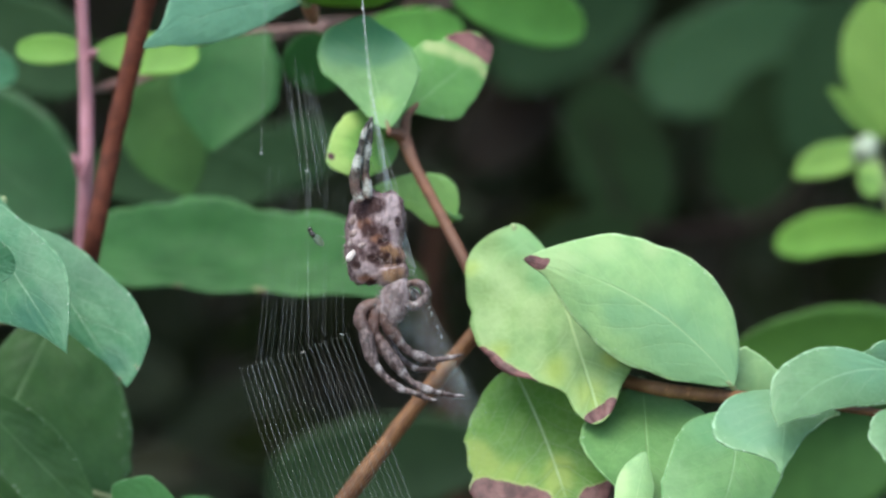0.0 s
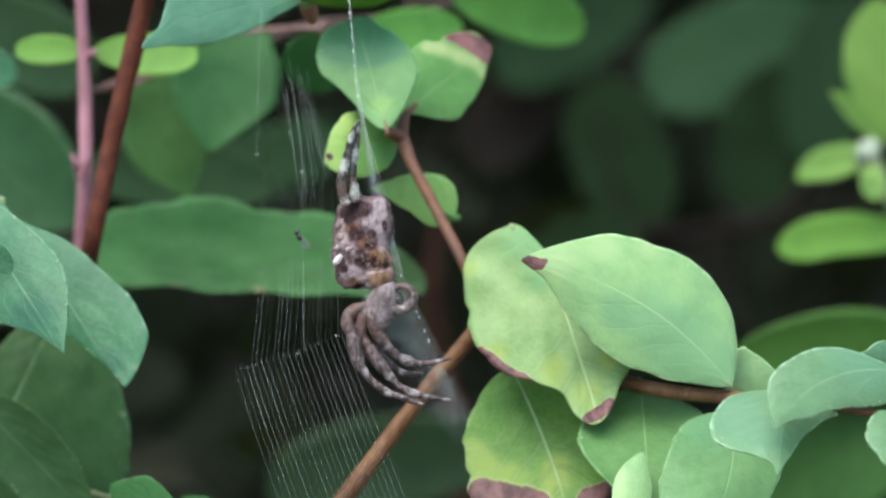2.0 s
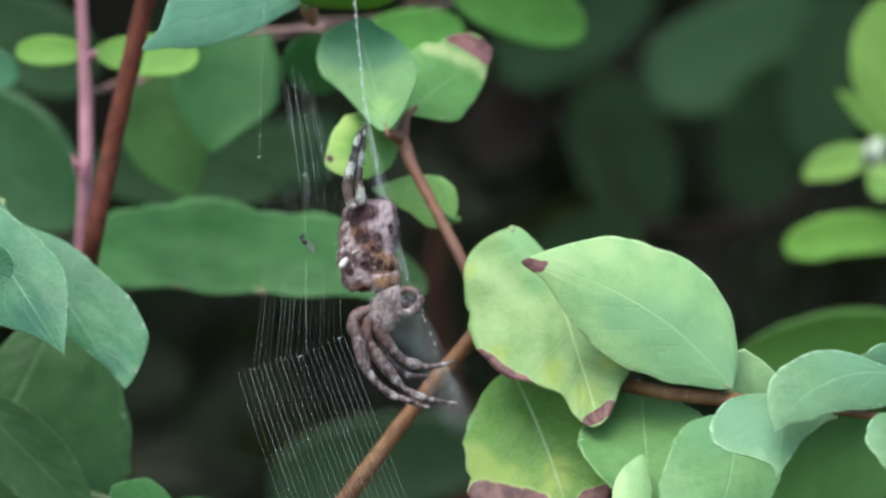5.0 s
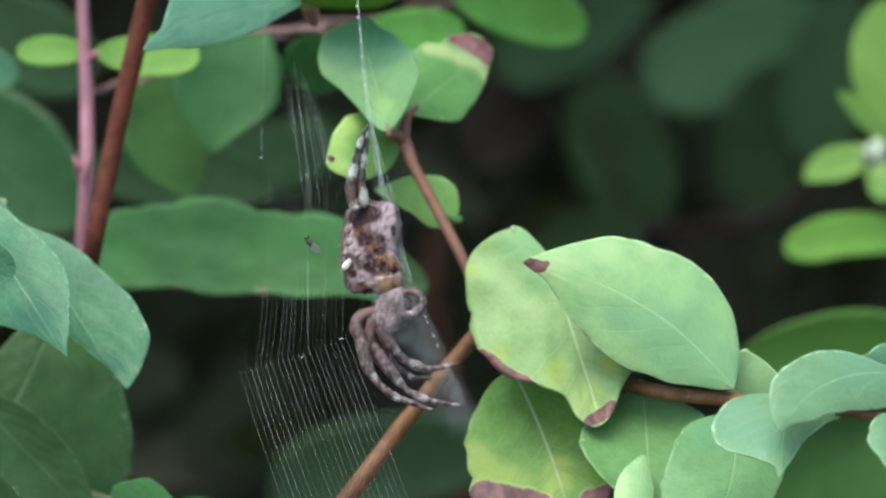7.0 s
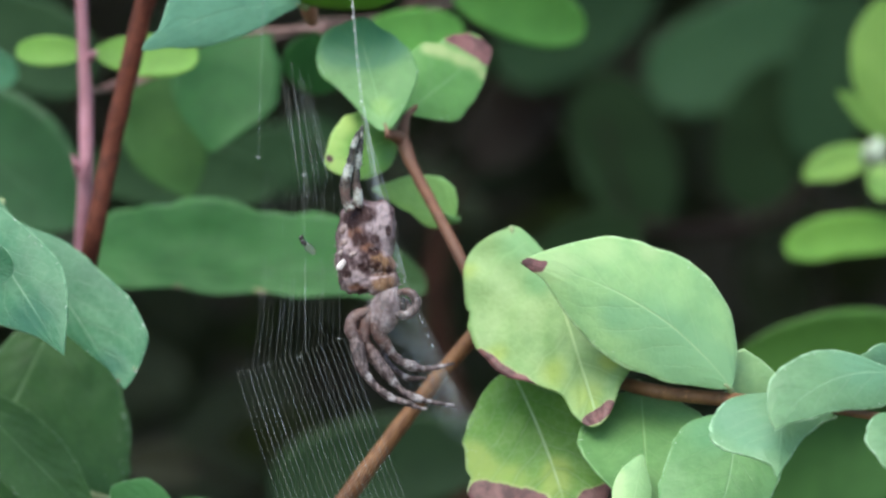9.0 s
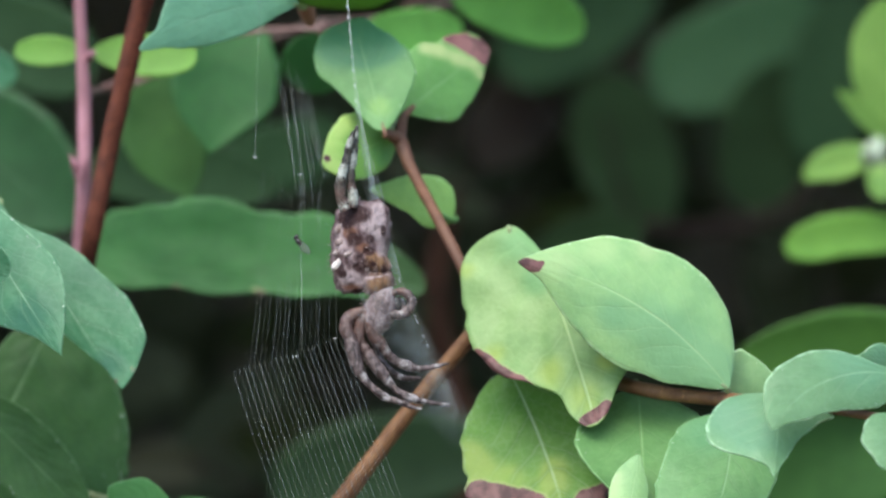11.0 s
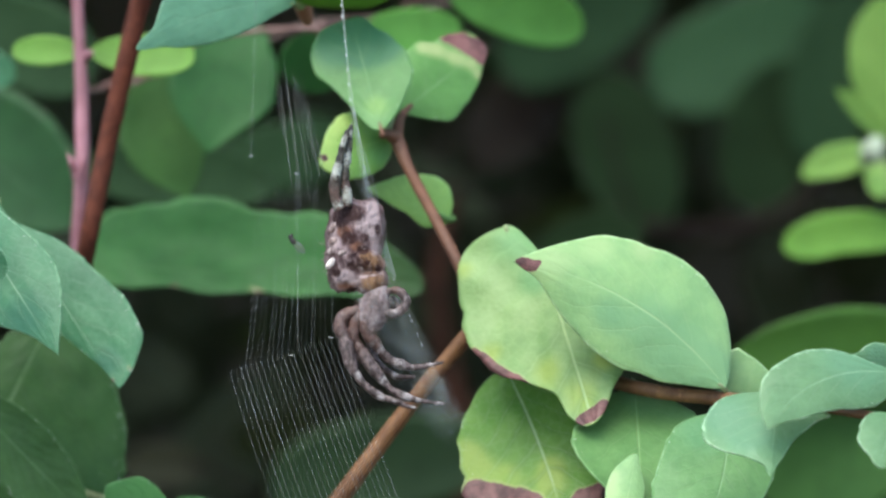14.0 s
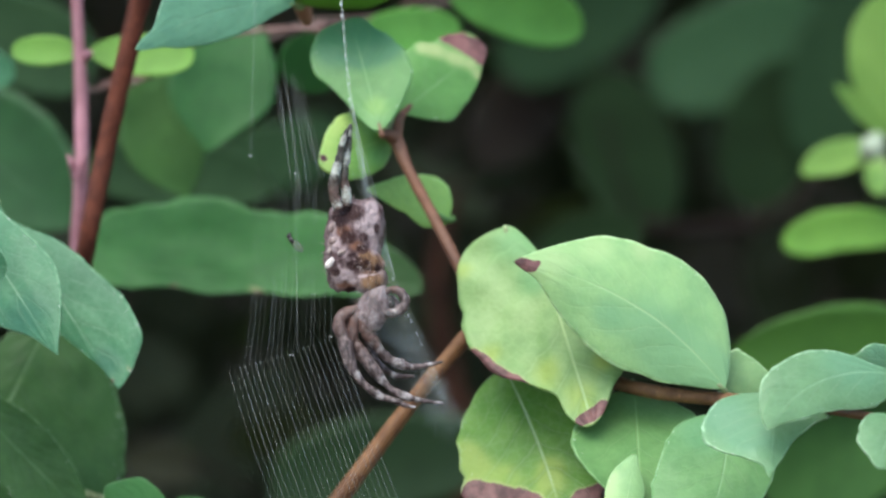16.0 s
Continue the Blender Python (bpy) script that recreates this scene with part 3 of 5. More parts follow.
leaf(main, base=(0.0095, 0.0160, 0.5531), tip=(0.0216, 0.0000, 0.5258), left=(0.00172, 0.00237, 0.00398, 0.00595, 0.00767, 0.00853, 0.00809, 0.00614, 0.00321), right=(0.00919, 0.01095, 0.01226, 0.01310, 0.01235, 0.01082, 0.00763, 0.00423, 0.00312), bow=-0.00170, shape=(0.30, 0.57), other=(0.22, 0.48), roll=0, cup=-0.12, droop=-0.02, material=YELLOWING,
     brown=[(0.46, 0.98, 0.65), (0.50, 0.97, 0.75), (0.54, 0.95, 0.8), (0.58, 0.95, 0.75), (0.62, 0.95, 0.8), (0.66, 0.96, 0.7), (0.70, 1.0, 0.6), (0.955, 0.75, 0.65), (0.96, 0.2, 0.9), (0.955, -0.35, 0.9), (0.935, -0.8, 0.75), (0.48, -0.03, 0.28)], yellow=[(0.50, 0.85, 1.6), (0.69, 0.55, 2.2), (0.86, 0.25, 2.4), (0.75, -0.5, 1.5), (0.10, 0.9, 1.5)], darken=[(0.10, -0.18, 3), (0.29, 0.05, 2)], rag=0.018, relief=3.2, wave=0.05, twig=(0.0080, 0.0240, 0.5417), heart=(0.464, -0.0020))
leaf(main, base=(0.0098, 0.0200, 0.5331), tip=(0.0175, 0.0060, 0.5130), left=(0.00529, 0.00704, 0.00803, 0.00851, 0.00865, 0.00821, 0.00671), right=(0.00705, 0.00939, 0.01066, 0.01156, 0.01210, 0.01210, 0.01082), bow=-0.00060, shape=(0.50, 0.36), other=(0.48, 0.33), roll=0, cup=-0.05, droop=0.06, material=MATURE,
     brown=[(0.62, 0.90, 1.4), (0.70, 0.72, 2.0), (0.78, 0.52, 2.0), (0.85, 0.35, 2.0), (0.91, -0.52, 1.6), (0.90, -1.00, 1.4)], yellow=[(0.40, 0.95, 2.4), (0.52, 0.85, 2.4), (0.76, 0.05, 2.4), (0.62, 0.5, 2.2), (0.66, -0.05, 1.6)], rag=0.02, relief=2.6, wave=0.05)
leaf(main, base=(0.0275, 0.0100, 0.5305), tip=(0.0277, -0.0110, 0.5161), left=(0.00511, 0.00780, 0.00898, 0.00901, 0.00828, 0.00672, 0.00459), right=(0.00493, 0.00748, 0.00880, 0.00909, 0.00792, 0.00620, 0.00400), shape=(0.78, 0.47), other=(0.53, 0.34), roll=0, cup=0.08, droop=0.06, material=LEAFGREEN,
     twig=(0.0270, 0.0090, 0.5317))
leaf(main, base=(0.0269, -0.0090, 0.5225), tip=(0.0249, -0.0150, 0.5135), left=(0.00069, 0.00138, 0.00187, 0.00222, 0.00221, 0.00200, 0.00155), right=(0.00163, 0.00245, 0.00289, 0.00303, 0.00300, 0.00268, 0.00211), shape=(0.50, 0.50), other=(0.63, 0.49), roll=0, cup=-0.2, droop=0.06, material=FRESH,
     yellow=[(0.35, 0.95, 1.2), (0.6, 0.9, 1.4)], twig=(0.0267, -0.0065, 0.5219))
leaf(main, base=(0.0392, -0.0040, 0.5277), tip=(0.0355, -0.0180, 0.5133), left=(0.00710, 0.00717, 0.00690, 0.00648, 0.00578, 0.00474, 0.00329), right=(0.00587, 0.00761, 0.00844, 0.00885, 0.00881, 0.00849, 0.00736), bow=-0.00120, shape=(0.41, 0.54), other=(0.56, 0.33), roll=0, cup=-0.1, droop=0.06, material=MILD,
     darken=[(0.21, 0.45, 3)], relief=0.8)
leaf(main, base=(0.0448, -0.0220, 0.5312), tip=(0.0434, -0.0320, 0.5215), left=(0.00705, 0.00579, 0.00473, 0.00382, 0.00301, 0.00227, 0.00167, 0.00115, 0.00053), right=(0.00713, 0.00835, 0.00898, 0.00915, 0.00895, 0.00861, 0.00722, 0.00342, 0.00074), shape=(0.32, 0.97), other=(0.29, 0.59), roll=0, cup=-0.05, droop=0.06, fold=0.15, material=PALE_BLUE,
     darken=[(0.29, 0.72, 3.5), (0.59, 0.30, 2.5)], twig=(0.0465, -0.0180, 0.5299))
leaf(main, base=(0.0601, -0.0260, 0.5336), tip=(0.0432, -0.0340, 0.5273), left=(0.00335, 0.00430, 0.00480, 0.00470, 0.00414, 0.00356, 0.00301, 0.00219, 0.00103), right=(0.00107, 0.00225, 0.00326, 0.00393, 0.00431, 0.00446, 0.00454, 0.00462, 0.00419), bow=0.00310, shape=(0.49, 0.82), other=(0.52, 0.42), roll=15, cup=-0.12, droop=0.06, material=PALE_BLUE,
     darken=[(0.23, 0.47, 4)], twig=(0.0601, -0.0300, 0.5281))
leaf(main, base=(0.0593, -0.0300, 0.5286), tip=(0.0569, -0.0360, 0.5224), left=(0.00175, 0.00228, 0.00276, 0.00274, 0.00242, 0.00217, 0.00164), right=(0.00317, 0.00352, 0.00373, 0.00375, 0.00355, 0.00262, 0.00130), shape=(0.49, 0.59), other=(0.39, 0.59), roll=0, cup=-0.1, droop=0.06, material=PALE_BLUE,
     twig=(0.0622, -0.0300, 0.5277))
leaf(main, base=(0.0605, -0.0220, 0.5353), tip=(0.0546, -0.0260, 0.5360), left=(0.00147, 0.00194, 0.00229, 0.00205, 0.00170, 0.00138, 0.00095), right=(0.00167, 0.00195, 0.00197, 0.00197, 0.00175, 0.00122, 0.00046), shape=(0.50, 0.60), other=(0.50, 0.63), roll=0, cup=-0.1, droop=0.06, material=PALE_BLUE,
     darken=[(0.47, 0.22, 2)], twig=(0.0622, -0.0300, 0.5277))
# discs towards the tip paint in the shade of the leaves above
leaf(main, base=(-0.0077, 0.0220, 0.5667), tip=(-0.0122, 0.0300, 0.5828), left=(0.00197, 0.00275, 0.00347, 0.00431, 0.00533, 0.00658, 0.00690, 0.00673, 0.00606), right=(0.00237, 0.00392, 0.00528, 0.00635, 0.00648, 0.00618, 0.00548, 0.00434, 0.00269), shape=(0.47, 0.22), other=(0.69, 0.38), roll=0, cup=-0.1, droop=0.0, material=TOP_SHADED,
     darken=[(0.86, 0.00, 3.6), (0.68, 0.68, 2.2), (0.80, -0.55, 2.4), (0.68, 0.05, 2.0)], yellow=[(0.20, 0.07, 1.6)], stalk=TWIG_BARK)
leaf(main, base=(-0.0063, 0.0340, 0.5685), tip=(0.0076, 0.0440, 0.5798), left=(0.00405, 0.00538, 0.00616, 0.00662, 0.00687, 0.00635, 0.00515, 0.00486, 0.00411), right=(0.00064, 0.00233, 0.00404, 0.00514, 0.00518, 0.00466, 0.00402, 0.00315, 0.00167), shape=(0.49, 0.25), other=(0.47, 0.53), roll=0, cup=-0.15, droop=0.06, material=EDGED,
     brown=[(0.87, -0.70, 1.25), (0.90, -0.35, 1.4), (0.94, 0.1, 1.3), (0.80, -0.95, 1.0), (0.90, 0.65, 0.8)], yellow=[(0.66, -0.70, 1.3), (0.73, -0.25, 1.3), (0.58, -0.85, 1.0), (0.80, 0.25, 1.0), (0.80, 0.85, 0.8)], rag=0.02, twig=(-0.0069, 0.0270, 0.5669))
# the disc near the base paints in shade on that half
leaf(main, base=(-0.0064, 0.0300, 0.5659), tip=(-0.0158, 0.0220, 0.5620), left=(0.00278, 0.00371, 0.00397, 0.00397, 0.00386, 0.00337, 0.00212), right=(0.00440, 0.00515, 0.00543, 0.00534, 0.00476, 0.00380, 0.00216), shape=(0.49, 0.59), other=(0.33, 0.76), roll=0, cup=-0.1, droop=0.06, material=LIT_YELLOW,
     brown=[(0.92, 0.40, 0.6)], yellow=[(0.77, 0.98, 1.8), (0.88, -0.55, 2.2), (0.52, 0.90, 1.8)], darken=[(0.25, -0.35, 2)], twig=(-0.0065, 0.0270, 0.5661))
leaf(main, base=(0.0020, 0.0340, 0.5545), tip=(-0.0096, 0.0300, 0.5583), left=(0.00219, 0.00253, 0.00211, 0.00147, 0.00124, 0.00083, 0.00040), right=(0.00416, 0.00480, 0.00468, 0.00429, 0.00366, 0.00276, 0.00151), shape=(0.34, 0.63), other=(0.44, 0.70), roll=0, cup=-0.1, droop=0.06, material=LIT_GREEN,
     stalk=LEAFGREEN)
leaf(main, base=(0.0396, 0.0060, 0.5302), tip=(0.0492, 0.0070, 0.5300), left=(0.00620, 0.00540, 0.00420, 0.00280, 0.00140), right=0.00344, material=FRESH, shape=(0.2, 0.8), other=(0.5, 0.5), cup=-0.1)

# ---- the red-brown stem and the pink stem ----
red = thing("red_stem", (-0.130, 0.09, 0.0), "upright red-brown woody shrub stem with a side twig", "branch")
stem(red, [(-0.130, 0.09, -0.01), (-0.098, 0.075, 0.3), (-0.0740, 0.0860, 0.4750), (-0.0600, 0.0800, 0.5200), (-0.0550, 0.0620, 0.5380), (-0.0514, 0.0480, 0.5493), (-0.0479, 0.0450, 0.5657), (-0.0437, 0.0420, 0.5828), (-0.0410, 0.0400, 0.5933), (-0.0371, 0.0400, 0.6187)],
     [0.0026, 0.0022, 0.0018, 0.00155, 0.00145, 0.00142, 0.00145, 0.00150, 0.0015, 0.001], RED_BARK, "stem", "red-brown bark", 0.08)

stem(red, [(-0.0403, 0.0400, 0.5962), (-0.0312, 0.0360, 0.5947), (-0.0229, 0.0320, 0.5904), (-0.0197, 0.0320, 0.5865), (-0.0190, 0.0360, 0.5843), (-0.0187, 0.0420, 0.5828)],
     [0.0010, 0.0009, 0.0009, 0.0010, 0.0013, 0.0007], NODE_BARK, "twig", "orange-brown side twig with a leaf node")
leaf(red, base=(-0.0198, 0.0260, 0.5847), tip=(-0.0408, 0.0140, 0.5778), left=(0.00160, 0.00296, 0.00370, 0.00396, 0.00375, 0.00285, 0.00136), right=(0.00373, 0.00577, 0.00651, 0.00666, 0.00640, 0.00451, 0.00123), bow=0.00190, shape=(0.81, 0.83), other=(0.55, 0.48), cup=-0.1, droop=0.06, material=SLATE, twig=(-0.0192, 0.0320, 0.5846))
leaf(red, fine=False, base=(-0.0223, 0.0270, 0.5865), tip=(-0.0057, 0.0240, 0.5859), left=0.00229, right=0.00214, material=LIME, roll=72, droop=0.0, cup=0.0)

pink = thing("pink_stem", (-0.150, 0.12, 0.0), "slender pink young shrub stem with side twig", "branch")
stem(pink, [(-0.150, 0.12, -0.01), (-0.110, 0.09, 0.3), (-0.0680, 0.0760, 0.4750), (-0.0562, 0.0725, 0.5220), (-0.0552, 0.0720, 0.5364), (-0.0546, 0.0700, 0.5501), (-0.0537, 0.0680, 0.5620), (-0.0538, 0.0680, 0.5748), (-0.0544, 0.0680, 0.5876), (-0.0553, 0.0680, 0.6131)],
     [0.0022, 0.0018, 0.0014, 0.0012, 0.00115, 0.00105, 0.00112, 0.00105, 0.00095, 0.0006], PINK, "stem", "pink bark", 0.08)
stem(pink, [(-0.0556, 0.0900, 0.5743), (-0.0472, 0.1200, 0.5775), (-0.0372, 0.1400, 0.5817), (-0.0268, 0.1400, 0.5858), (-0.0204, 0.1300, 0.5870), (-0.0116, 0.1350, 0.5880), (0.0006, 0.1400, 0.5909), (0.0111, 0.1500, 0.5960)],
     [0.0005, 0.0005, 0.0005, 0.0005, 0.0007, 0.0005, 0.0005, 0.0004], DUSK_BARK, "twig", "dull pink twig")
stem(pink, [(-0.0532, 0.0680, 0.5787), (-0.0523, 0.0660, 0.5793), (-0.0520, 0.0660, 0.5798)], [0.0008, 0.0006, 0.0002], PINK, "bud")
stem(pink, [(-0.0544, 0.0680, 0.5607), (-0.0550, 0.0660, 0.5628), (-0.0557, 0.0660, 0.5642)], [0.0007, 0.0005, 0.0001], PINK, "bud")
stem(pink, [(-0.0542, 0.0660, 0.5603), (-0.0533, 0.0650, 0.5628), (-0.0529, 0.0650, 0.5647)], [0.0006, 0.0004, 0.0001], PINK, "bud")
leaf(pink, base=(-0.0545, 0.0720, 0.5799), tip=(-0.0650, 0.0740, 0.5803), left=0.00232, right=0.00232, material=LIME, shape=(0.4, 0.4), roll=12, fine=False, stalk=PALE_BARK)
leaf(pink, base=(-0.0530, 0.0740, 0.5800), tip=(-0.0369, 0.0700, 0.5788), left=0.00347, right=0.00295, material=LIME, shape=(0.55, 0.4), bow=0.00046, roll=-20, droop=0.0, fine=False, stalk=PALE_BARK)
leaf(pink, base=(-0.0325, 0.1000, 0.5867), tip=(-0.0360, 0.0920, 0.5654), left=(0.00640, 0.00826, 0.00910, 0.00803, 0.00406), right=(0.00560, 0.00772, 0.00832, 0.00750, 0.00474), shape=(0.33, 1.10), other=(0.48, 1.01), cup=0.12, droop=0.06, material=DUSKY, fine=False, stalk=PALE_BARK)
leaf(pink, base=(-0.0452, 0.1100, 0.5777), tip=(-0.0401, 0.1060, 0.5585), left=(0.00393, 0.00482, 0.00485, 0.00447, 0.00283), right=(0.00643, 0.00775, 0.00813, 0.00750, 0.00494), shape=(0.45, 0.84), other=(0.40, 0.82), cup=0.12, droop=0.06, material=WARMGREEN, fine=False, stalk=PALE_BARK)
leaf(pink, base=(0.0015, 0.1120, 0.5910), tip=(0.0246, 0.1300, 0.5857), left=0.00569, right=0.00478, material=TOPGREEN, shape=(0.55, 0.5), fine=False, stalk=PALE_BARK)
leaf(pink, base=(-0.0129, 0.1000, 0.5838), tip=(0.0040, 0.1100, 0.5856), left=0.00357, right=0.00357, material=TOPGREEN, shape=(0.5, 0.5), fine=False, stalk=PALE_BARK)
leaf(pink, base=(-0.0197, 0.0900, 0.5835), tip=(-0.0199, 0.0950, 0.5740), left=0.00616, right=0.00528, material=DUSKY, shape=(0.5, 0.6), fine=False, stalk=PALE_BARK)

# ---- the long level leaf and the blue-green leaves beside it ----
low = thing("low_branch", (-0.16, 0.05, 0.0), "low shrub branch with broad bluish green leaves", "branch")
stem(low, [(-0.16, 0.05, -0.01), (-0.12, 0.06, 0.3), (-0.0880, 0.0600, 0.4800), (-0.0775, 0.0600, 0.5220), (-0.0761, 0.0600, 0.5332), (-0.0733, 0.0500, 0.5468), (-0.0697, 0.0400, 0.5566), (-0.0730, 0.0400, 0.5697)],
     [0.0024, 0.0020, 0.0017, 0.0015, 0.0014, 0.0012, 0.0010, 0.0007], RED_BARK, "stem", "red-brown bark")
# the dark discs near the tip put its shade into the colour
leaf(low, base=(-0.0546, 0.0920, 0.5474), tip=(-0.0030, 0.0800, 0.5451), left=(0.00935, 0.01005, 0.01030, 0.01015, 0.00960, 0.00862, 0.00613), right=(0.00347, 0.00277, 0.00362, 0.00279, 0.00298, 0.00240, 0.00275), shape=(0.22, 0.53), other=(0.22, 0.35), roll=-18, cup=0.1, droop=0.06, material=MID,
     brown=[(0.28, 0.92, 0.5), (0.26, 0.92, 0.35), (0.49, 0.82, 0.5), (0.52, 0.90, 0.5), (0.54, 1.00, 0.35)], darken=[(0.96, -0.3, 4.0), (0.92, -0.8, 3.0)], rag=0.03, wave=0.0, relief=1.6, twig=(-0.0747, 0.0700, 0.5492))
leaf(low, base=(-0.0675, 0.0160, 0.5587), tip=(-0.0516, -0.0020, 0.5364), left=(0.00241, 0.00402, 0.00506, 0.00600, 0.00635, 0.00503, 0.00267), right=(0.01332, 0.01411, 0.01240, 0.00967, 0.00664, 0.00385, 0.00133), shape=(0.42, 1.10), other=(0.49, 1.10), roll=0, cup=-0.1, droop=0.06, material=BLUE,
     darken=[(0.76, 0.20, 3)], twig=(-0.0699, 0.0400, 0.5562))
leaf(low, base=(-0.0632, 0.0320, 0.5572), tip=(-0.0447, 0.0160, 0.5312), left=(0.00020, 0.00174, 0.00401, 0.00554, 0.00640, 0.00711, 0.00768, 0.00734, 0.00569), right=(0.00488, 0.00573, 0.00568, 0.00513, 0.00430, 0.00330, 0.00227, 0.00126, 0.00032), shape=(0.43, 0.78), other=(0.50, 0.60), roll=0, cup=-0.12, droop=0.06, material=BLUE,
     darken=[(0.88, -0.10, 2)], brown=[(0.96, 0.60, 0.25), (0.87, -0.97, 0.2), (0.94, -1.07, 0.25), (0.95, -0.80, 0.3), (0.91, -1.07, 0.25)], twig=(-0.0701, 0.0400, 0.5550))
leaf(low, base=(-0.0664, -0.0040, 0.5493), tip=(-0.0576, -0.0060, 0.5469), left=0.00367, right=0.00306, material=BLUE, shape=(0.5, 0.5))
leaf(low, base=(-0.0573, 0.0520, 0.5389), tip=(-0.0697, 0.0400, 0.5125), left=(0.01442, 0.01772, 0.01978, 0.01936, 0.01566), right=(0.00494, 0.00659, 0.00659, 0.00577, 0.00412), material=LOWGREEN, shape=(0.3, 0.4), cup=-0.1, relief=2.0, twig=(-0.0747, 0.0550, 0.5401))
leaf(low, base=(-0.0666, 0.0340, 0.5281), tip=(-0.0500, 0.0280, 0.5120), left=0.00498, right=0.00530, material=LOWGREEN, shape=(0.5, 0.6), relief=2.0)
leaf(low, base=(-0.0361, 0.0240, 0.5123), tip=(-0.0456, 0.0180, 0.5166), left=(0.00161, 0.00241, 0.00320, 0.00319, 0.00270), right=(0.00114, 0.00209, 0.00285, 0.00287, 0.00172), shape=(0.51, 0.51), other=(0.47, 0.80), cup=-0.1, droop=0.06, material=GREENER)
leaf(low, base=(-0.0269, 0.0500, 0.5070), tip=(-0.0388, 0.0500, 0.5126), left=0.00306, right=0.00276, material=GREENER, shape=(0.5, 0.5))
leaf(low, base=(-0.0639, 0.1900, 0.5642), tip=(-0.0302, 0.1800, 0.5610), left=0.00701, right=0.00601, material=HALF_SHADE, shape=(0.5, 0.5), fine=False)
# leaf added to lift a corner that came out black
leaf(low, base=(-0.0935, 0.2200, 0.5940), tip=(-0.0645, 0.2100, 0.5821), left=0.00930, right=0.00827, material=HALF_SHADE, shape=(0.5, 0.4), fine=False)
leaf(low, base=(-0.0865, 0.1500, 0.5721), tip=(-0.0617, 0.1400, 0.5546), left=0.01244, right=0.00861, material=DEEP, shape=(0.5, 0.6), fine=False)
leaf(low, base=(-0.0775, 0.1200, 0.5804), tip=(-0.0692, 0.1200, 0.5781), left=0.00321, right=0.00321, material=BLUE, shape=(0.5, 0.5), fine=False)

# ---- the bright branch farther back ----
bright = thing("bright_branch", (0.16, 0.2, 0.0), "sunlit lime-green shoot swaying in the wind", "branch")
stem(bright, [(0.16, 0.2, -0.01), (0.12, 0.19, 0.3), (0.0960, 0.1850, 0.4800), (0.0870, 0.1820, 0.5300), (0.0854, 0.1820, 0.5441), (0.0812, 0.1800, 0.5561), (0.0772, 0.1800, 0.5665), (0.0770, 0.1820, 0.5760)],
     [0.002, 0.0017, 0.0015, 0.0014, 0.0014, 0.0011, 0.0010, 0.0007], PETIOLE, "stem", "green stem")
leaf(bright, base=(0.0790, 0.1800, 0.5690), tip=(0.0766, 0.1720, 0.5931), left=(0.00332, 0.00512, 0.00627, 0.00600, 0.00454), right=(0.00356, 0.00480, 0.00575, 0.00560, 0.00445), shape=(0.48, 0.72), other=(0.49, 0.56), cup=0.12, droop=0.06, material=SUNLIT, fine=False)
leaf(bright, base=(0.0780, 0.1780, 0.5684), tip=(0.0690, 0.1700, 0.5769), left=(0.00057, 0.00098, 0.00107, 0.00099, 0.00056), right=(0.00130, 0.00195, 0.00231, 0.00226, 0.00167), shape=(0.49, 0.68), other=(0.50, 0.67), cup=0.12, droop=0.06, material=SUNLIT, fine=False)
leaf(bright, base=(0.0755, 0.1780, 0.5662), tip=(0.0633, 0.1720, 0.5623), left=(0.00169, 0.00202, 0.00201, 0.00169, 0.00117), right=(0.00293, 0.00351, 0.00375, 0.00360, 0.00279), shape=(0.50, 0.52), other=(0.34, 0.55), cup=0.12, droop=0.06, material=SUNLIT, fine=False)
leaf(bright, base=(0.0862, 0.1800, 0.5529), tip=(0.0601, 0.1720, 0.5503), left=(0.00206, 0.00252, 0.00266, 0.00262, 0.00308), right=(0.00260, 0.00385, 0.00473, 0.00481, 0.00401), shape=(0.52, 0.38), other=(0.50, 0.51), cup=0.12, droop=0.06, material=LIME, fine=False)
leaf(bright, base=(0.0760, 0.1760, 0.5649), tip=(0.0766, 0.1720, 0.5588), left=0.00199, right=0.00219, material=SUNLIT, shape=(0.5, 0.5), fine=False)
leaf(bright, base=(0.0808, 0.1400, 0.5312), tip=(0.0481, 0.1300, 0.5315), left=(0.00659, 0.00756, 0.00721, 0.00666, 0.00477), right=(0.00801, 0.00880, 0.00826, 0.00695, 0.00470), shape=(0.47, 0.54), other=(0.42, 0.80), cup=0.12, droop=0.06, material=SPRING, fine=False)
leaf(bright, base=(0.0827, 0.1400, 0.5256), tip=(0.0553, 0.1400, 0.5067), left=0.01038, right=0.01133, material=WARMGREEN, shape=(0.5, 0.45), fine=False)
stem(bright, [(0.0740, 0.1720, 0.5647), (0.0750, 0.1700, 0.5666), (0.0764, 0.1700, 0.5688)], [0.0012, 0.0024, 0.0011], BUD, "bud", "pale woolly bud")

# ---- leaves behind, with the shade put into their colours ----
back = thing("back_branch", (0.05, 0.33, 0.0), "leafy shoot deep in the hedge, shade put into its dark colours", "branch")
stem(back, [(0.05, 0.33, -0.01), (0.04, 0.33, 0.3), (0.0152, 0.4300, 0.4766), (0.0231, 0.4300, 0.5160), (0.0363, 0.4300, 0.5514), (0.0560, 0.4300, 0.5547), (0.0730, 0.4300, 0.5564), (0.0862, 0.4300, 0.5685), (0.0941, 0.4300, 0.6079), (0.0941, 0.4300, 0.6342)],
     [0.003, 0.0026, 0.002, 0.0018, 0.0016, 0.0014, 0.0012, 0.001], SHADE_BARK, "stem", "dark stem")
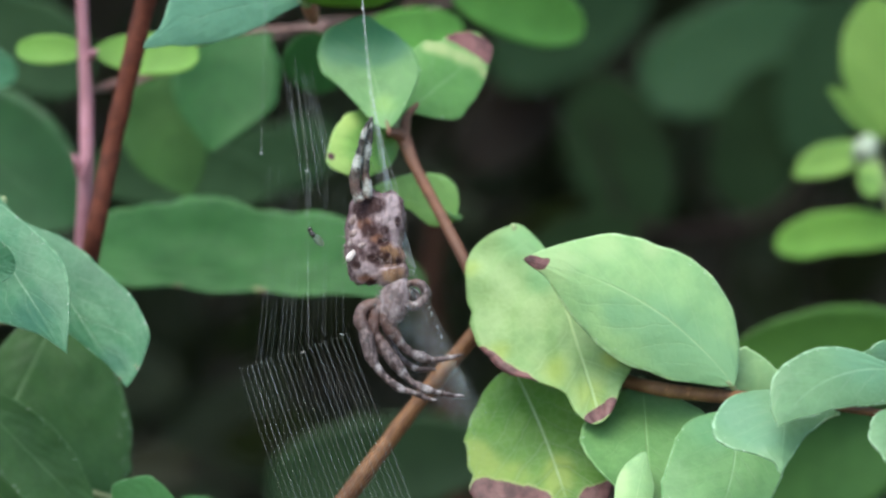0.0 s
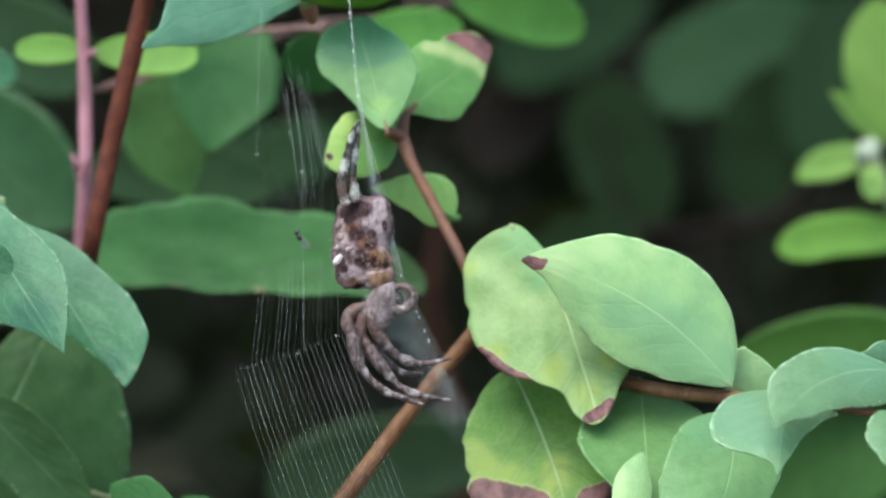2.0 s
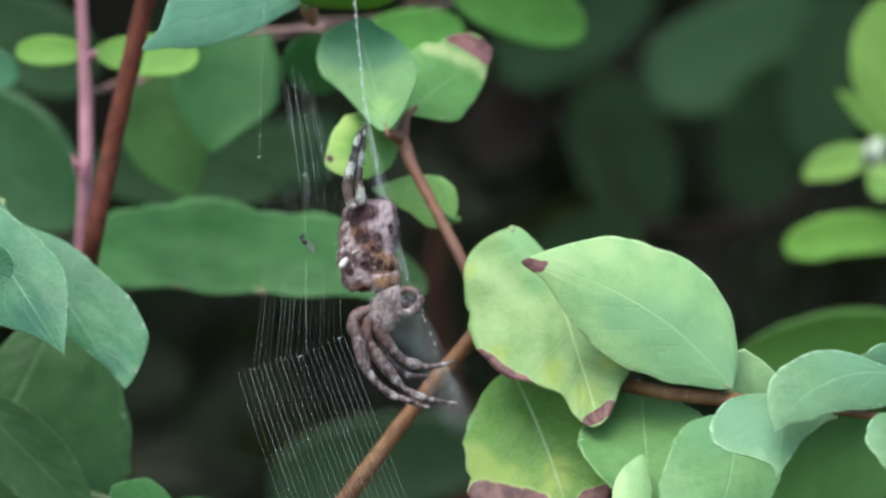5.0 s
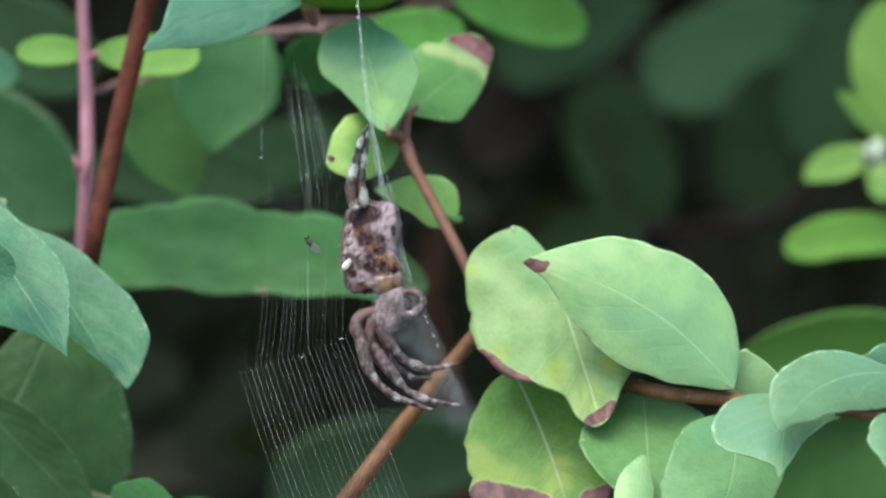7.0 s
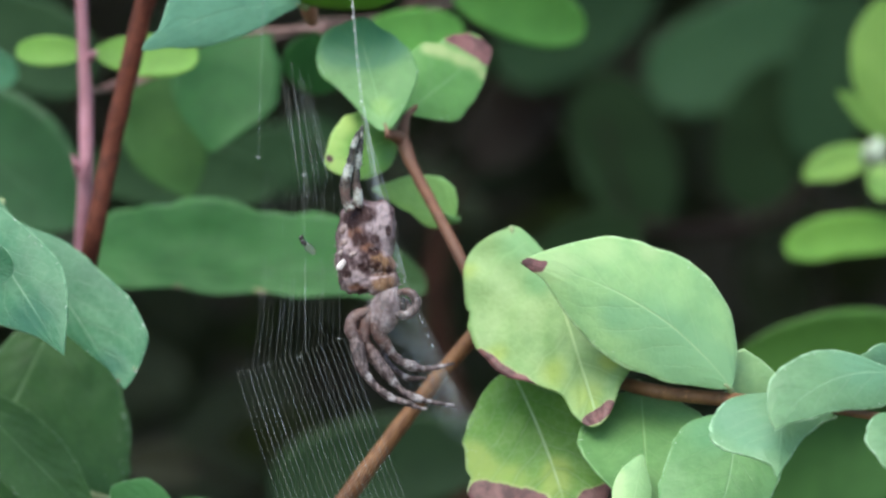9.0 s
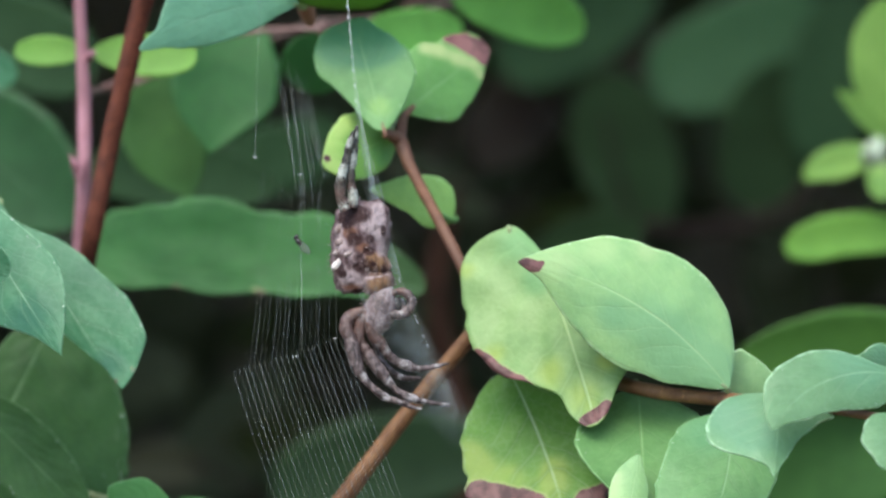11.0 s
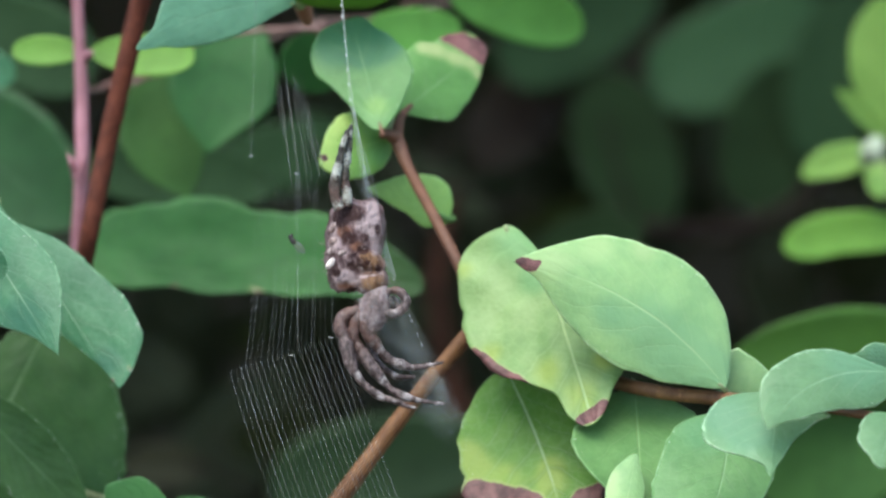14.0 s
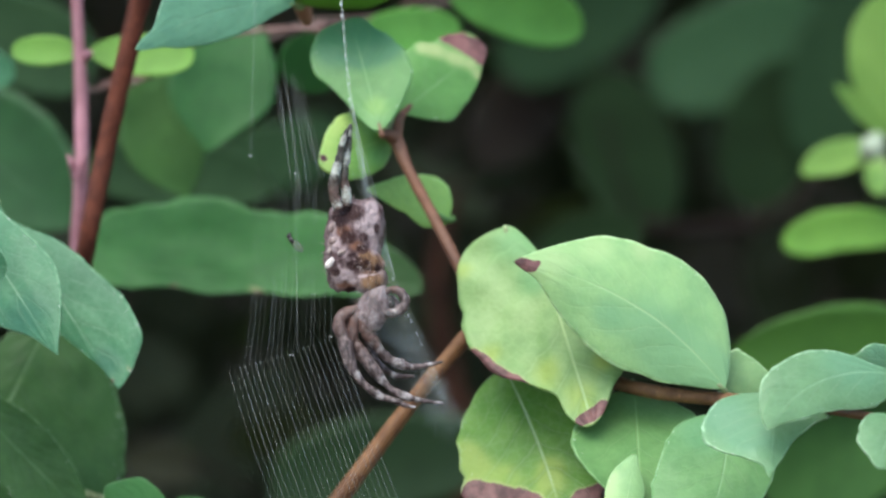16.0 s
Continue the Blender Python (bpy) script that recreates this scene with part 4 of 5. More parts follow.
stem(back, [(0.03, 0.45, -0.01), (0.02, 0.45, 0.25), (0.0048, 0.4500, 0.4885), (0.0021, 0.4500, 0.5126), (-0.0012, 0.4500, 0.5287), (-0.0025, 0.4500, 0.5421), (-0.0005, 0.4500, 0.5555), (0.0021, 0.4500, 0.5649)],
     [0.005, 0.0045, 0.003, 0.0028, 0.0028, 0.0024, 0.002, 0.001], SHADE_RED_BARK, "stem", "dark reddish stem")
# leaf added to bring dim green into a black gap
leaf(back, base=(0.0500, 0.4700, 0.6143), tip=(0.0130, 0.4600, 0.5934), left=0.01149, right=0.01014, material=HALF_SHADE, shape=(0.5, 0.4), fine=False, stalk=SHADE_BARK)
leaf(back, base=(-0.0432, 0.3300, 0.5632), tip=(-0.0218, 0.3300, 0.5750), left=0.00712, right=0.00712, material=HALF_SHADE, shape=(0.5, 0.4), fine=False, stalk=SHADE_BARK)
leaf(back, base=(0.0919, 0.4500, 0.6050), tip=(0.0483, 0.4400, 0.5886), left=(0.00929, 0.01260, 0.01327, 0.01194, 0.01061), right=(0.00929, 0.01194, 0.01260, 0.01194, 0.01061), material=SHADE, shape=(0.5, 0.35), fine=False, stalk=SHADE_BARK)
leaf(back, base=(0.0814, 0.4360, 0.5937), tip=(0.0692, 0.4320, 0.5600), left=0.01182, right=0.01117, material=DEEP_SHADE, shape=(0.5, 0.5), fine=False, stalk=SHADE_BARK)
leaf(back, base=(0.0353, 0.4400, 0.5913), tip=(0.0481, 0.4300, 0.5541), left=0.01182, right=0.01182, material=DEEP_SHADE, shape=(0.5, 0.5), fine=False, stalk=SHADE_BARK)
leaf(back, base=(0.0936, 0.4250, 0.6103), tip=(0.0858, 0.4250, 0.5697), left=0.01041, right=0.01106, material=HALF_SHADE, shape=(0.5, 0.5), fine=False, stalk=SHADE_BARK)
leaf(back, base=(0.0105, 0.2600, 0.5106), tip=(-0.0330, 0.2500, 0.5035), left=0.00818, right=0.01091, material=SHADE_WARM, shape=(0.45, 0.4), fine=False, stalk=SHADE_BARK)
# leaf added to tint the shaded gap brown
leaf(back, base=(0.0298, 0.4800, 0.5942), tip=(0.0070, 0.4700, 0.5720), left=0.00955, right=0.01024, material=BROWN_SHADE, shape=(0.5, 0.4), fine=False, stalk=SHADE_BARK)
leaf(back, base=(0.0409, 0.3000, 0.5536), tip=(0.0191, 0.3000, 0.5501), left=0.00459, right=0.00574, material=DEEP_SHADE, shape=(0.5, 0.5), fine=False, stalk=SHADE_BARK)
leaf(back, base=(-0.0503, 0.3300, 0.5039), tip=(-0.0681, 0.3300, 0.5050), left=0.00474, right=0.00474, material=OLIVE, shape=(0.5, 0.5), fine=False, stalk=SHADE_BARK)
leaf(back, base=(-0.0266, 0.3300, 0.5703), tip=(-0.0479, 0.3300, 0.5679), left=0.00593, right=0.00712, material=HALF_SHADE, shape=(0.5, 0.5), fine=False, stalk=SHADE_BARK)

# ---- web ----
WEB_HOME = Vector((-0.0187, 0.0000, 0.5516))
web = thing("orb_web", WEB_HOME, "fine orb web of pale silk threads hung between the twigs", "spider web")


def thread(parent, points, radius, material=SILK, name="thread", steps=1):
    v, f, w = tube(points, [radius] * len(points), 5, steps)
    return part(name, v, f, material, parent, "", w)


def between(a, b, t):
    return Vector(a).lerp(Vector(b), t)


def web_panes():
    rnd = random.Random(8)
    for i in range(14):
        t = (i + rnd.uniform(-0.3, 0.3)) / 13
        top = between((-0.0221, 0.0120, 0.5748), (-0.0180, 0.0120, 0.5727), t)
        foot = between((-0.0202, 0.0060, 0.5590), (-0.0148, 0.0060, 0.5580), t) + Vector((0, 0, rnd.uniform(-0.004, 0.006)))
        swell = between(top, foot, 0.5) + Vector((rnd.uniform(-0.0001, 0.0002), 0, 0))
        thread(web, [top + (top - foot) * rnd.uniform(-0.2, 0.15), swell, foot], rnd.choice((0.000016, 0.000020, 0.000028)), WEB_SILK, steps=3)
    for i in range(17):
        t = min(1.0, max(0.0, (i + rnd.uniform(-0.35, 0.35)) / 16))
        top = between((-0.0243, 0.0060, 0.5605), (-0.0136, 0.0060, 0.5574), t) + Vector((0, 0, rnd.uniform(-0.002, 0.0015)))
        waist = between((-0.0244, 0.0030, 0.5440), (-0.0136, 0.0000, 0.5440), t)
        kink = between((-0.0254, 0.0000, 0.5336), (-0.0135, -0.0020, 0.5379), t) + Vector((0, 0, rnd.uniform(-0.0003, 0.0003)))
        thread(web, [top, waist, kink], rnd.choice((0.000010, 0.000014, 0.000019)), WEB_SILK, steps=3)
    for i in range(21):
        t = (i + rnd.uniform(-0.15, 0.15)) / 20
        kink = between((-0.0275, 0.0000, 0.5334), (-0.0131, -0.0020, 0.5380), t)
        foot = between((-0.0212, -0.0040, 0.5151), (-0.0042, -0.0080, 0.5153), t)
        swell = between(kink, foot, 0.45) + Vector((-0.0002 * (1 - t), 0, 0))
        thread(web, [kink, swell, foot], rnd.choice((0.000017, 0.000024, 0.000029, 0.000040)) + 0.000006 * t, WEB_SILK, steps=3)
    thread(web, [(-0.0244, 0.0120, 0.5868), (-0.0247, 0.0100, 0.5742), (-0.0250, 0.0090, 0.5625)], 0.000034, FAINT_SILK)
    thread(web, [(-0.0186, 0.0040, 0.5601), (-0.0184, 0.0020, 0.5485), (-0.0182, 0.0000, 0.5359)], 0.00004, FAINT_SILK)
    thread(web, [(-0.0042, -0.0080, 0.5153), (-0.0212, -0.0040, 0.5151), (-0.0371, 0.0400, 0.4848)], 0.00002, FAINT_SILK)
    thread(web, [(-0.0244, 0.0120, 0.5868), (-0.0375, 0.0400, 0.6160)], 0.00002, FAINT_SILK)
    thread(web, [(0.0078, 0.0400, 0.5795), (0.0184, 0.0400, 0.5660), (0.0299, 0.0400, 0.5509)], 0.000009, FAINT_SILK)
    thread(web, [(0.0067, 0.0300, 0.5774), (0.0071, 0.0300, 0.5597)], 0.000006, FAINT_SILK)
    thread(web, [(-0.0277, 0.0040, 0.5331), (-0.0191, 0.0010, 0.5354), (-0.0134, -0.0020, 0.5380), (-0.0102, -0.0020, 0.5440)], 0.00001, FAINT_SILK)
    for p in ((-0.0190, 0.0000, 0.5354), (-0.0137, -0.0020, 0.5379), (-0.0250, 0.0090, 0.5626), (-0.0186, 0.0040, 0.5601)):
        v, f, w = tube([Vector(p) + Vector((-0.0003, 0, 0)), p, Vector(p) + Vector((0.0003, 0, 0))], [0.00002, 0.00005, 0.00002], 6, 2)
        part("silk_knot", v, f, DROP, web, "", w)


web_panes()

# ---- spider ----
SPIDER_HOME = Vector((-0.0089, 0.0000, 0.5493))
spider = thing("garden_spider", SPIDER_HOME, "mottled brown garden spider hanging head down on its web", "spider")
SHELL = patterned_material("patterned_shell")
GREY_HAIR = mottled_material("grey_haired_shell", ((0.07, 0.042, 0.043), (0.165, 0.112, 0.116), (0.26, 0.195, 0.203), (0.37, 0.30, 0.31)), 420.0, 0.6, 0.6, 0.8)
LIMB = banded_material("banded_limb", (0.32, 0.28, 0.285), (0.036, 0.021, 0.021), (0.150, 0.106, 0.107))
HIND_LIMB = banded_material("dark_banded_limb", (0.40, 0.40, 0.365), (0.012, 0.009, 0.008), (0.085, 0.075, 0.062))
RUSSET = mottled_material("russet_shell", ((0.06, 0.026, 0.021), (0.14, 0.066, 0.055), (0.22, 0.115, 0.098), (0.32, 0.22, 0.21)), 600.0, 0.6)
PALE = mottled_material("white_fleck", ((0.50, 0.42, 0.40), (0.64, 0.55, 0.53), (0.76, 0.69, 0.67), (0.86, 0.82, 0.80)), 600.0)
PINKISH = mottled_material("pinkish_fleck", ((0.14, 0.085, 0.078), (0.26, 0.18, 0.17), (0.37, 0.28, 0.27), (0.48, 0.39, 0.38)), 900.0)
WING = silk_material("clear_wing", 0.42, (0.10, 0.105, 0.10, 1.0))
GLOSS = mottled_material("dark_gloss", ((0.01, 0.009, 0.009), (0.02, 0.016, 0.015), (0.04, 0.03, 0.03), (0.08, 0.06, 0.06)), 600.0, 0.25)


# the body's markings: places across and up in mm from its middle, and their half width and half height
MARKINGS = {
    "dark": ((-1.3, 5.6, 1.5, 1.0), (-2.8, 4.6, 0.8, 0.8), (-1.4, 2.1, 0.9, 0.8), (0.4, 0.5, 0.7, 0.45), (0.6, 2.2, 0.45, 0.5), (2.3, 3.3, 0.3, 0.6), (-0.9, -1.6, 0.7, 0.6), (-1.0, -5.0, 0.9, 0.35), (-3.2, -2.6, 0.5, 0.5), (1.0, -1.2, 0.4, 0.3), (2.4, -2.0, 0.3, 0.5)),
    "pale": ((-2.2, 6.0, 0.9, 0.35), (-1.2, 6.7, 0.9, 0.3), (1.5, 6.5, 0.9, 0.7), (1.7, 4.6, 0.8, 1.6), (0.2, 4.0, 1.0, 0.9), (1.4, 3.0, 0.7, 0.8), (-2.9, -3.4, 0.9, 0.7), (-0.8, -3.6, 0.8, 0.6), (-3.6, 3.6, 0.5, 0.9), (-3.4, 1.8, 0.8, 0.6), (-3.9, 0.8, 0.5, 0.6), (-2.3, 0.2, 0.8, 0.5), (-1.8, -2.5, 0.9, 0.6), (2.2, 0.6, 0.8, 0.8), (0.5, -3.05, 0.6, 0.16), (1.7, -2.85, 0.6, 0.12), (2.7, -2.6, 0.4, 0.12), (2.4, -4.9, 0.4, 0.35)),
    "rust": ((-2.2, 3.0, 1.1, 0.9), (-0.5, 1.0, 0.9, 0.7), (-2.0, -4.2, 1.2, 0.6)),
    "gold": ((1.6, -1.2, 1.7, 1.3), (1.7, -4.0, 1.8, 1.0), (0.9, -0.2, 0.8, 0.6)),
}


def marked(p):
    x, z = (p[0] + 0.0089) * 1000, (p[2] - 0.5493) * 1000
    return {key: min(1.0, sum(0.5 ** (((x - a) / w) ** 2 + ((z - b) / h) ** 2) for a, b, w, h in spots)) for key, spots in MARKINGS.items()}


def blob(name, centre, axes, material, parent, label="", lumps=0.06, freq=300.0, taper=0.0, rings=28, segs=32, square=1.0):
    """A lumpy egg; axes: three half axes as vectors, the first along its length."""
    centre = Vector(centre)
    a, b, c = (Vector(x) for x in axes)
    verts, faces, uvs = [], [], []
    for i in range(rings + 1):
        th = math.pi * i / rings
        for k in range(segs):
            ph = 2 * math.pi * k / segs
            r = math.sin(th) ** square * (1 + taper * math.cos(th))
            p = centre + a * math.cos(th) + b * (r * math.cos(ph)) + c * (r * math.sin(ph))
            out = (p - centre)
            p = p + out * (lumps * noise.noise(p * freq) + lumps * 0.5 * noise.noise(p * freq * 2.7))
            verts.append(p)
            uvs.append((i / rings, k / segs))
    for i in range(rings):
        for k in range(segs):
            j = (k + 1) % segs
            faces.append((i * segs + k, (i + 1) * segs + k, (i + 1) * segs + j, i * segs + j))
    fields = None
    if material is SHELL:
        marks = [marked(p) for p in verts]
        fields = {key: [q[key] for q in marks] for key in MARKINGS}
    return part(name, verts, faces, material, parent, label, uvs, fields)


def limb(points, radii, material=LIMB, name="leg", bristles=26, seed=1, label="", spots=()):
    """A jointed leg with fine bristles. spots: places of its pale patches, with their half lengths."""
    v, f, w = tube(points, radii, 12, 10, 0.16, seed)
    v = [q + Vector((noise.noise(q * 1500), noise.noise(q * 1500 + Vector((9, 0, 0))), noise.noise(q * 1500 + Vector((0, 9, 0))))) * 0.00014 for q in v]
    ring = [max([0.0] + [1.0 - 0.5 * (Vector(q) - Vector(c)).length / h for c, h in spots]) for q in v]
    ob = part(name, v, f, material, spider, label, w, {"ring": ring})
    rnd = random.Random(seed)
    run = spline(points, 8)
    hairs = []
    for _ in range(bristles):
        i = rnd.randrange(1, len(run) - 1)
        t = (run[i + 1] - run[i - 1]).normalized()
        side = Vector((rnd.uniform(-1, 1), rnd.uniform(-1, 0.4), rnd.uniform(-1, 1)))
        side = (side - t * side.dot(t)).normalized()
        r = radii[min(len(radii) - 1, int(i / len(run) * len(radii)))]
        root = run[i] + side * r * 0.8
        hairs.append(tube([root, root + side * rnd.uniform(0.0003, 0.0007) + t * 0.0003], [0.00003, 0.00001], 4, 1))
    if hairs:
        v, f, w = joined(hairs)
        part("bristles", v, f, GLOSS, ob, "fine dark bristles", w)
    return ob


def mm(x, y, z):
    return Vector((x, y, z)) * 0.001


abdomen = blob("abdomen", (-0.0098, 0.0010, 0.5504), (mm(0.8, 0.2, 6.3), mm(3.9, 0, -0.5), mm(0, 3.7, 0)), SHELL, spider, "mottled mauve and dark brown abdomen", 0.08, 700.0, 0.10, square=0.50, rings=90, segs=96)
chest = blob("cephalothorax", (-0.0070, -0.0016, 0.5421), (mm(-0.9, 0, -3.6), mm(2.05, 0, -0.4), mm(0, 2.0, 0)), GREY_HAIR, spider, "grey haired head and chest", 0.08, 600.0, 0.1)
blob("fleck", (-0.0128, -0.0040, 0.5481), (mm(0.25, 0, 0.72), mm(0.60, 0, 0.1), mm(0, 0.35, 0)), PALE, spider, "white fleck", 0.35, 1000.0, 0, 14, 16)
for p, w, h in (((-0.0126, -0.0015, 0.5528), 0.50, 0.75), ((-0.0124, -0.0017, 0.5511), 0.75, 0.50), ((-0.0129, -0.0013, 0.5498), 0.45, 0.50), ((-0.0112, -0.0024, 0.5495), 0.60, 0.40)):
    blob("fleck", p, (mm(0.15, 0, h), mm(w, 0, 0.12), mm(0, 0.3, 0)), PINKISH, spider, "pinkish fleck", 0.3, 1500.0, 0, 16, 20)


def fuzz(parent, centre, axes, count, seed, material):
    """Short hairs over the near side of an egg."""
    rnd = random.Random(seed)
    a, b, c = (Vector(x) for x in axes)
    hairs = []
    for _ in range(count):
        th, ph = math.acos(rnd.uniform(-0.97, 0.97)), rnd.uniform(math.pi * 0.9, math.pi * 2.1)
        out = a * math.cos(th) + b * (math.sin(th) * math.cos(ph)) + c * (math.sin(th) * math.sin(ph))
        root = Vector(centre) + out * 1.02
        way = (out.normalized() + Vector((rnd.uniform(-0.6, 0.6), rnd.uniform(-0.4, 0.2), rnd.uniform(-1.0, 0.4)))).normalized()
        hairs.append(tube([root, root + way * rnd.uniform(0.0004, 0.0009)], [0.000035, 0.00001], 4, 1))
    v, f, w = joined(hairs)
    part("hairs", v, f, material, parent, "short pale hairs", w)


fuzz(abdomen, (-0.0098, 0.0010, 0.5504), (mm(0.8, 0.2, 6.3), mm(3.9, 0, -0.5), mm(0, 3.7, 0)), 150, 21, PINKISH)
fuzz(chest, (-0.0070, -0.0016, 0.5421), (mm(-0.9, 0, -3.6), mm(2.05, 0, -0.4), mm(0, 2.0, 0)), 70, 22, PINKISH)
blob("jaw", (-0.0043, -0.0010, 0.5424), (mm(0.5, 0, -1.3), mm(0.8, 0, 0.2), mm(0, 0.8, 0)), GREY_HAIR, spider, "dark jaws", 0.1, 700.0, 0, 14, 16)
# dark blob put in for the shade in the feeler's hollow, no eye
blob("eye", (-0.0047, -0.0020, 0.5428), (mm(0.2, 0, -0.9), mm(0.6, 0, 0), mm(0, 0.3, 0)), GLOSS, spider, "", 0.0, 700.0, 0, 10, 12)
amber = blob("leg_base", (-0.0076, -0.0018, 0.5484), (mm(2.0, 0, -1.0), mm(0.6, 0, 1.4), mm(0, 1.5, 0)), SHELL, spider, "amber-brown leg base", 0.08, 520.0, 0, 40, 44)
fuzz(amber, (-0.0076, -0.0018, 0.5484), (mm(2.0, 0, -1.0), mm(0.6, 0, 1.4), mm(0, 1.5, 0)), 60, 31, PINKISH)
amber = blob("leg_base", (-0.0072, -0.0016, 0.5456), (mm(2.1, 0, 0.4), mm(-0.2, 0, 1.9), mm(0, 1.5, 0)), SHELL, spider, "amber-brown leg base", 0.08, 520.0, 0, 40, 44)
fuzz(amber, (-0.0072, -0.0016, 0.5456), (mm(2.1, 0, 0.4), mm(-0.2, 0, 1.9), mm(0, 1.5, 0)), 60, 32, PINKISH)
limb([(-0.0117, -0.0030, 0.5553), (-0.0123, -0.0031, 0.5569), (-0.0124, -0.0031, 0.5586), (-0.0121, -0.0032, 0.5604), (-0.0116, -0.0032, 0.5621), (-0.0112, -0.0033, 0.5641), (-0.0106, -0.0033, 0.5656), (-0.0102, -0.0034, 0.5665)], [0.00073, 0.00069, 0.00076, 0.00065, 0.00053, 0.00050, 0.00034, 0.00015], HIND_LIMB, bristles=60, seed=2,
     spots=[((-0.0120, -0.0032, 0.5606), 0.00107), ((-0.0112, -0.0033, 0.5645), 0.00076), ((-0.0119, -0.0030, 0.5557), 0.00084)])
limb([(-0.0108, -0.0022, 0.5557), (-0.0107, -0.0022, 0.5572), (-0.0110, -0.0022, 0.5591), (-0.0109, -0.0022, 0.5608), (-0.0108, -0.0022, 0.5620), (-0.0105, -0.0022, 0.5638), (-0.0103, -0.0022, 0.5653), (-0.0101, -0.0022, 0.5667)], [0.00073, 0.00073, 0.00061, 0.00053, 0.00069, 0.00050, 0.00038, 0.00015], HIND_LIMB, bristles=60, seed=3,
     spots=[((-0.0108, -0.0022, 0.5620), 0.00122), ((-0.0106, -0.0022, 0.5572), 0.00115), ((-0.0104, -0.0022, 0.5656), 0.00061)])
limb([(-0.0082, -0.0014, 0.5415), (-0.0095, -0.0015, 0.5415), (-0.0107, -0.0016, 0.5412), (-0.0115, -0.0017, 0.5404), (-0.0116, -0.0018, 0.5392), (-0.0111, -0.0019, 0.5382), (-0.0108, -0.0020, 0.5372), (-0.0105, -0.0021, 0.5357), (-0.0101, -0.0023, 0.5342), (-0.0094, -0.0024, 0.5330), (-0.0082, -0.0025, 0.5316), (-0.0066, -0.0026, 0.5303), (-0.0053, -0.0027, 0.5298), (-0.0037, -0.0028, 0.5293), (-0.0026, -0.0029, 0.5288), (-0.0013, -0.0030, 0.5286)], [0.00084, 0.00086, 0.00084, 0.00084, 0.00086, 0.00082, 0.00092, 0.00092, 0.00082, 0.00056, 0.00046, 0.00061, 0.00042, 0.00046, 0.00031, 0.00011], bristles=110, seed=4,
     spots=[((-0.0091, -0.0024, 0.5330), 0.00069), ((-0.0062, -0.0026, 0.5301), 0.00076), ((-0.0043, -0.0028, 0.5294), 0.00046), ((-0.0018, -0.0030, 0.5287), 0.00038), ((-0.0105, -0.0023, 0.5348), 0.00038), ((-0.0110, -0.0016, 0.5408), 0.00038)])
limb([(-0.0085, -0.0018, 0.5415), (-0.0095, -0.0018, 0.5402), (-0.0098, -0.0017, 0.5386), (-0.0095, -0.0016, 0.5374), (-0.0086, -0.0016, 0.5360), (-0.0078, -0.0015, 0.5347), (-0.0067, -0.0015, 0.5332), (-0.0057, -0.0014, 0.5320), (-0.0046, -0.0014, 0.5309), (-0.0029, -0.0013, 0.5300), (-0.0015, -0.0013, 0.5296), (0.0002, -0.0012, 0.5293), (0.0024, -0.0012, 0.5290)], [0.00088, 0.00090, 0.00088, 0.00074, 0.00084, 0.00092, 0.00080, 0.00054, 0.00050, 0.00065, 0.00038, 0.00031, 0.00011], bristles=110, seed=5,
     spots=[((-0.0072, -0.0015, 0.5337), 0.00072), ((-0.0060, -0.0014, 0.5323), 0.00077), ((-0.0028, -0.0013, 0.5300), 0.00083), ((-0.0011, -0.0013, 0.5295), 0.00048), ((0.0017, -0.0012, 0.5291), 0.00048), ((-0.0095, -0.0016, 0.5380), 0.00041)])
limb([(-0.0082, -0.0022, 0.5403), (-0.0079, -0.0020, 0.5386), (-0.0070, -0.0017, 0.5374), (-0.0061, -0.0015, 0.5361), (-0.0049, -0.0012, 0.5350), (-0.0035, -0.0010, 0.5344), (-0.0021, -0.0007, 0.5340), (-0.0006, -0.0005, 0.5340), (0.0012, -0.0002, 0.5344), (0.0024, 0.0000, 0.5347)], [0.00088, 0.00092, 0.00084, 0.00061, 0.00057, 0.00069, 0.00042, 0.00038, 0.00027, 0.00011], bristles=90, seed=6,
     spots=[((-0.0072, -0.0017, 0.5373), 0.00077), ((-0.0063, -0.0015, 0.5364), 0.00066), ((-0.0037, -0.0010, 0.5344), 0.00090), ((-0.0021, -0.0007, 0.5340), 0.00048), ((0.0006, -0.0002, 0.5343), 0.00048)])
blob("leg_base", (-0.0109, -0.0002, 0.5395), (mm(-0.2, 0, -2.3), mm(1.35, 0, -0.2), mm(0, 1.2, 0)), RUSSET, spider, "reddish brown leg bases", 0.2, 700.0, 0, 22, 24)
blob("leg_base", (-0.0093, 0.0000, 0.5364), (mm(1.0, 0, -2.2), mm(0.9, 0, 0.4), mm(0, 0.9, 0)), RUSSET, spider, "reddish brown leg bases", 0.25, 700.0, 0, 22, 24)
limb([(-0.0072, 0.0030, 0.5424), (-0.0080, 0.0040, 0.5385), (-0.0068, 0.0040, 0.5347), (-0.0042, 0.0030, 0.5327), (-0.0015, 0.0010, 0.5326)], [0.0007, 0.0006, 0.0005, 0.0004, 0.0002], seed=7, spots=[((-0.0042, 0.0030, 0.5327), 0.0006)])
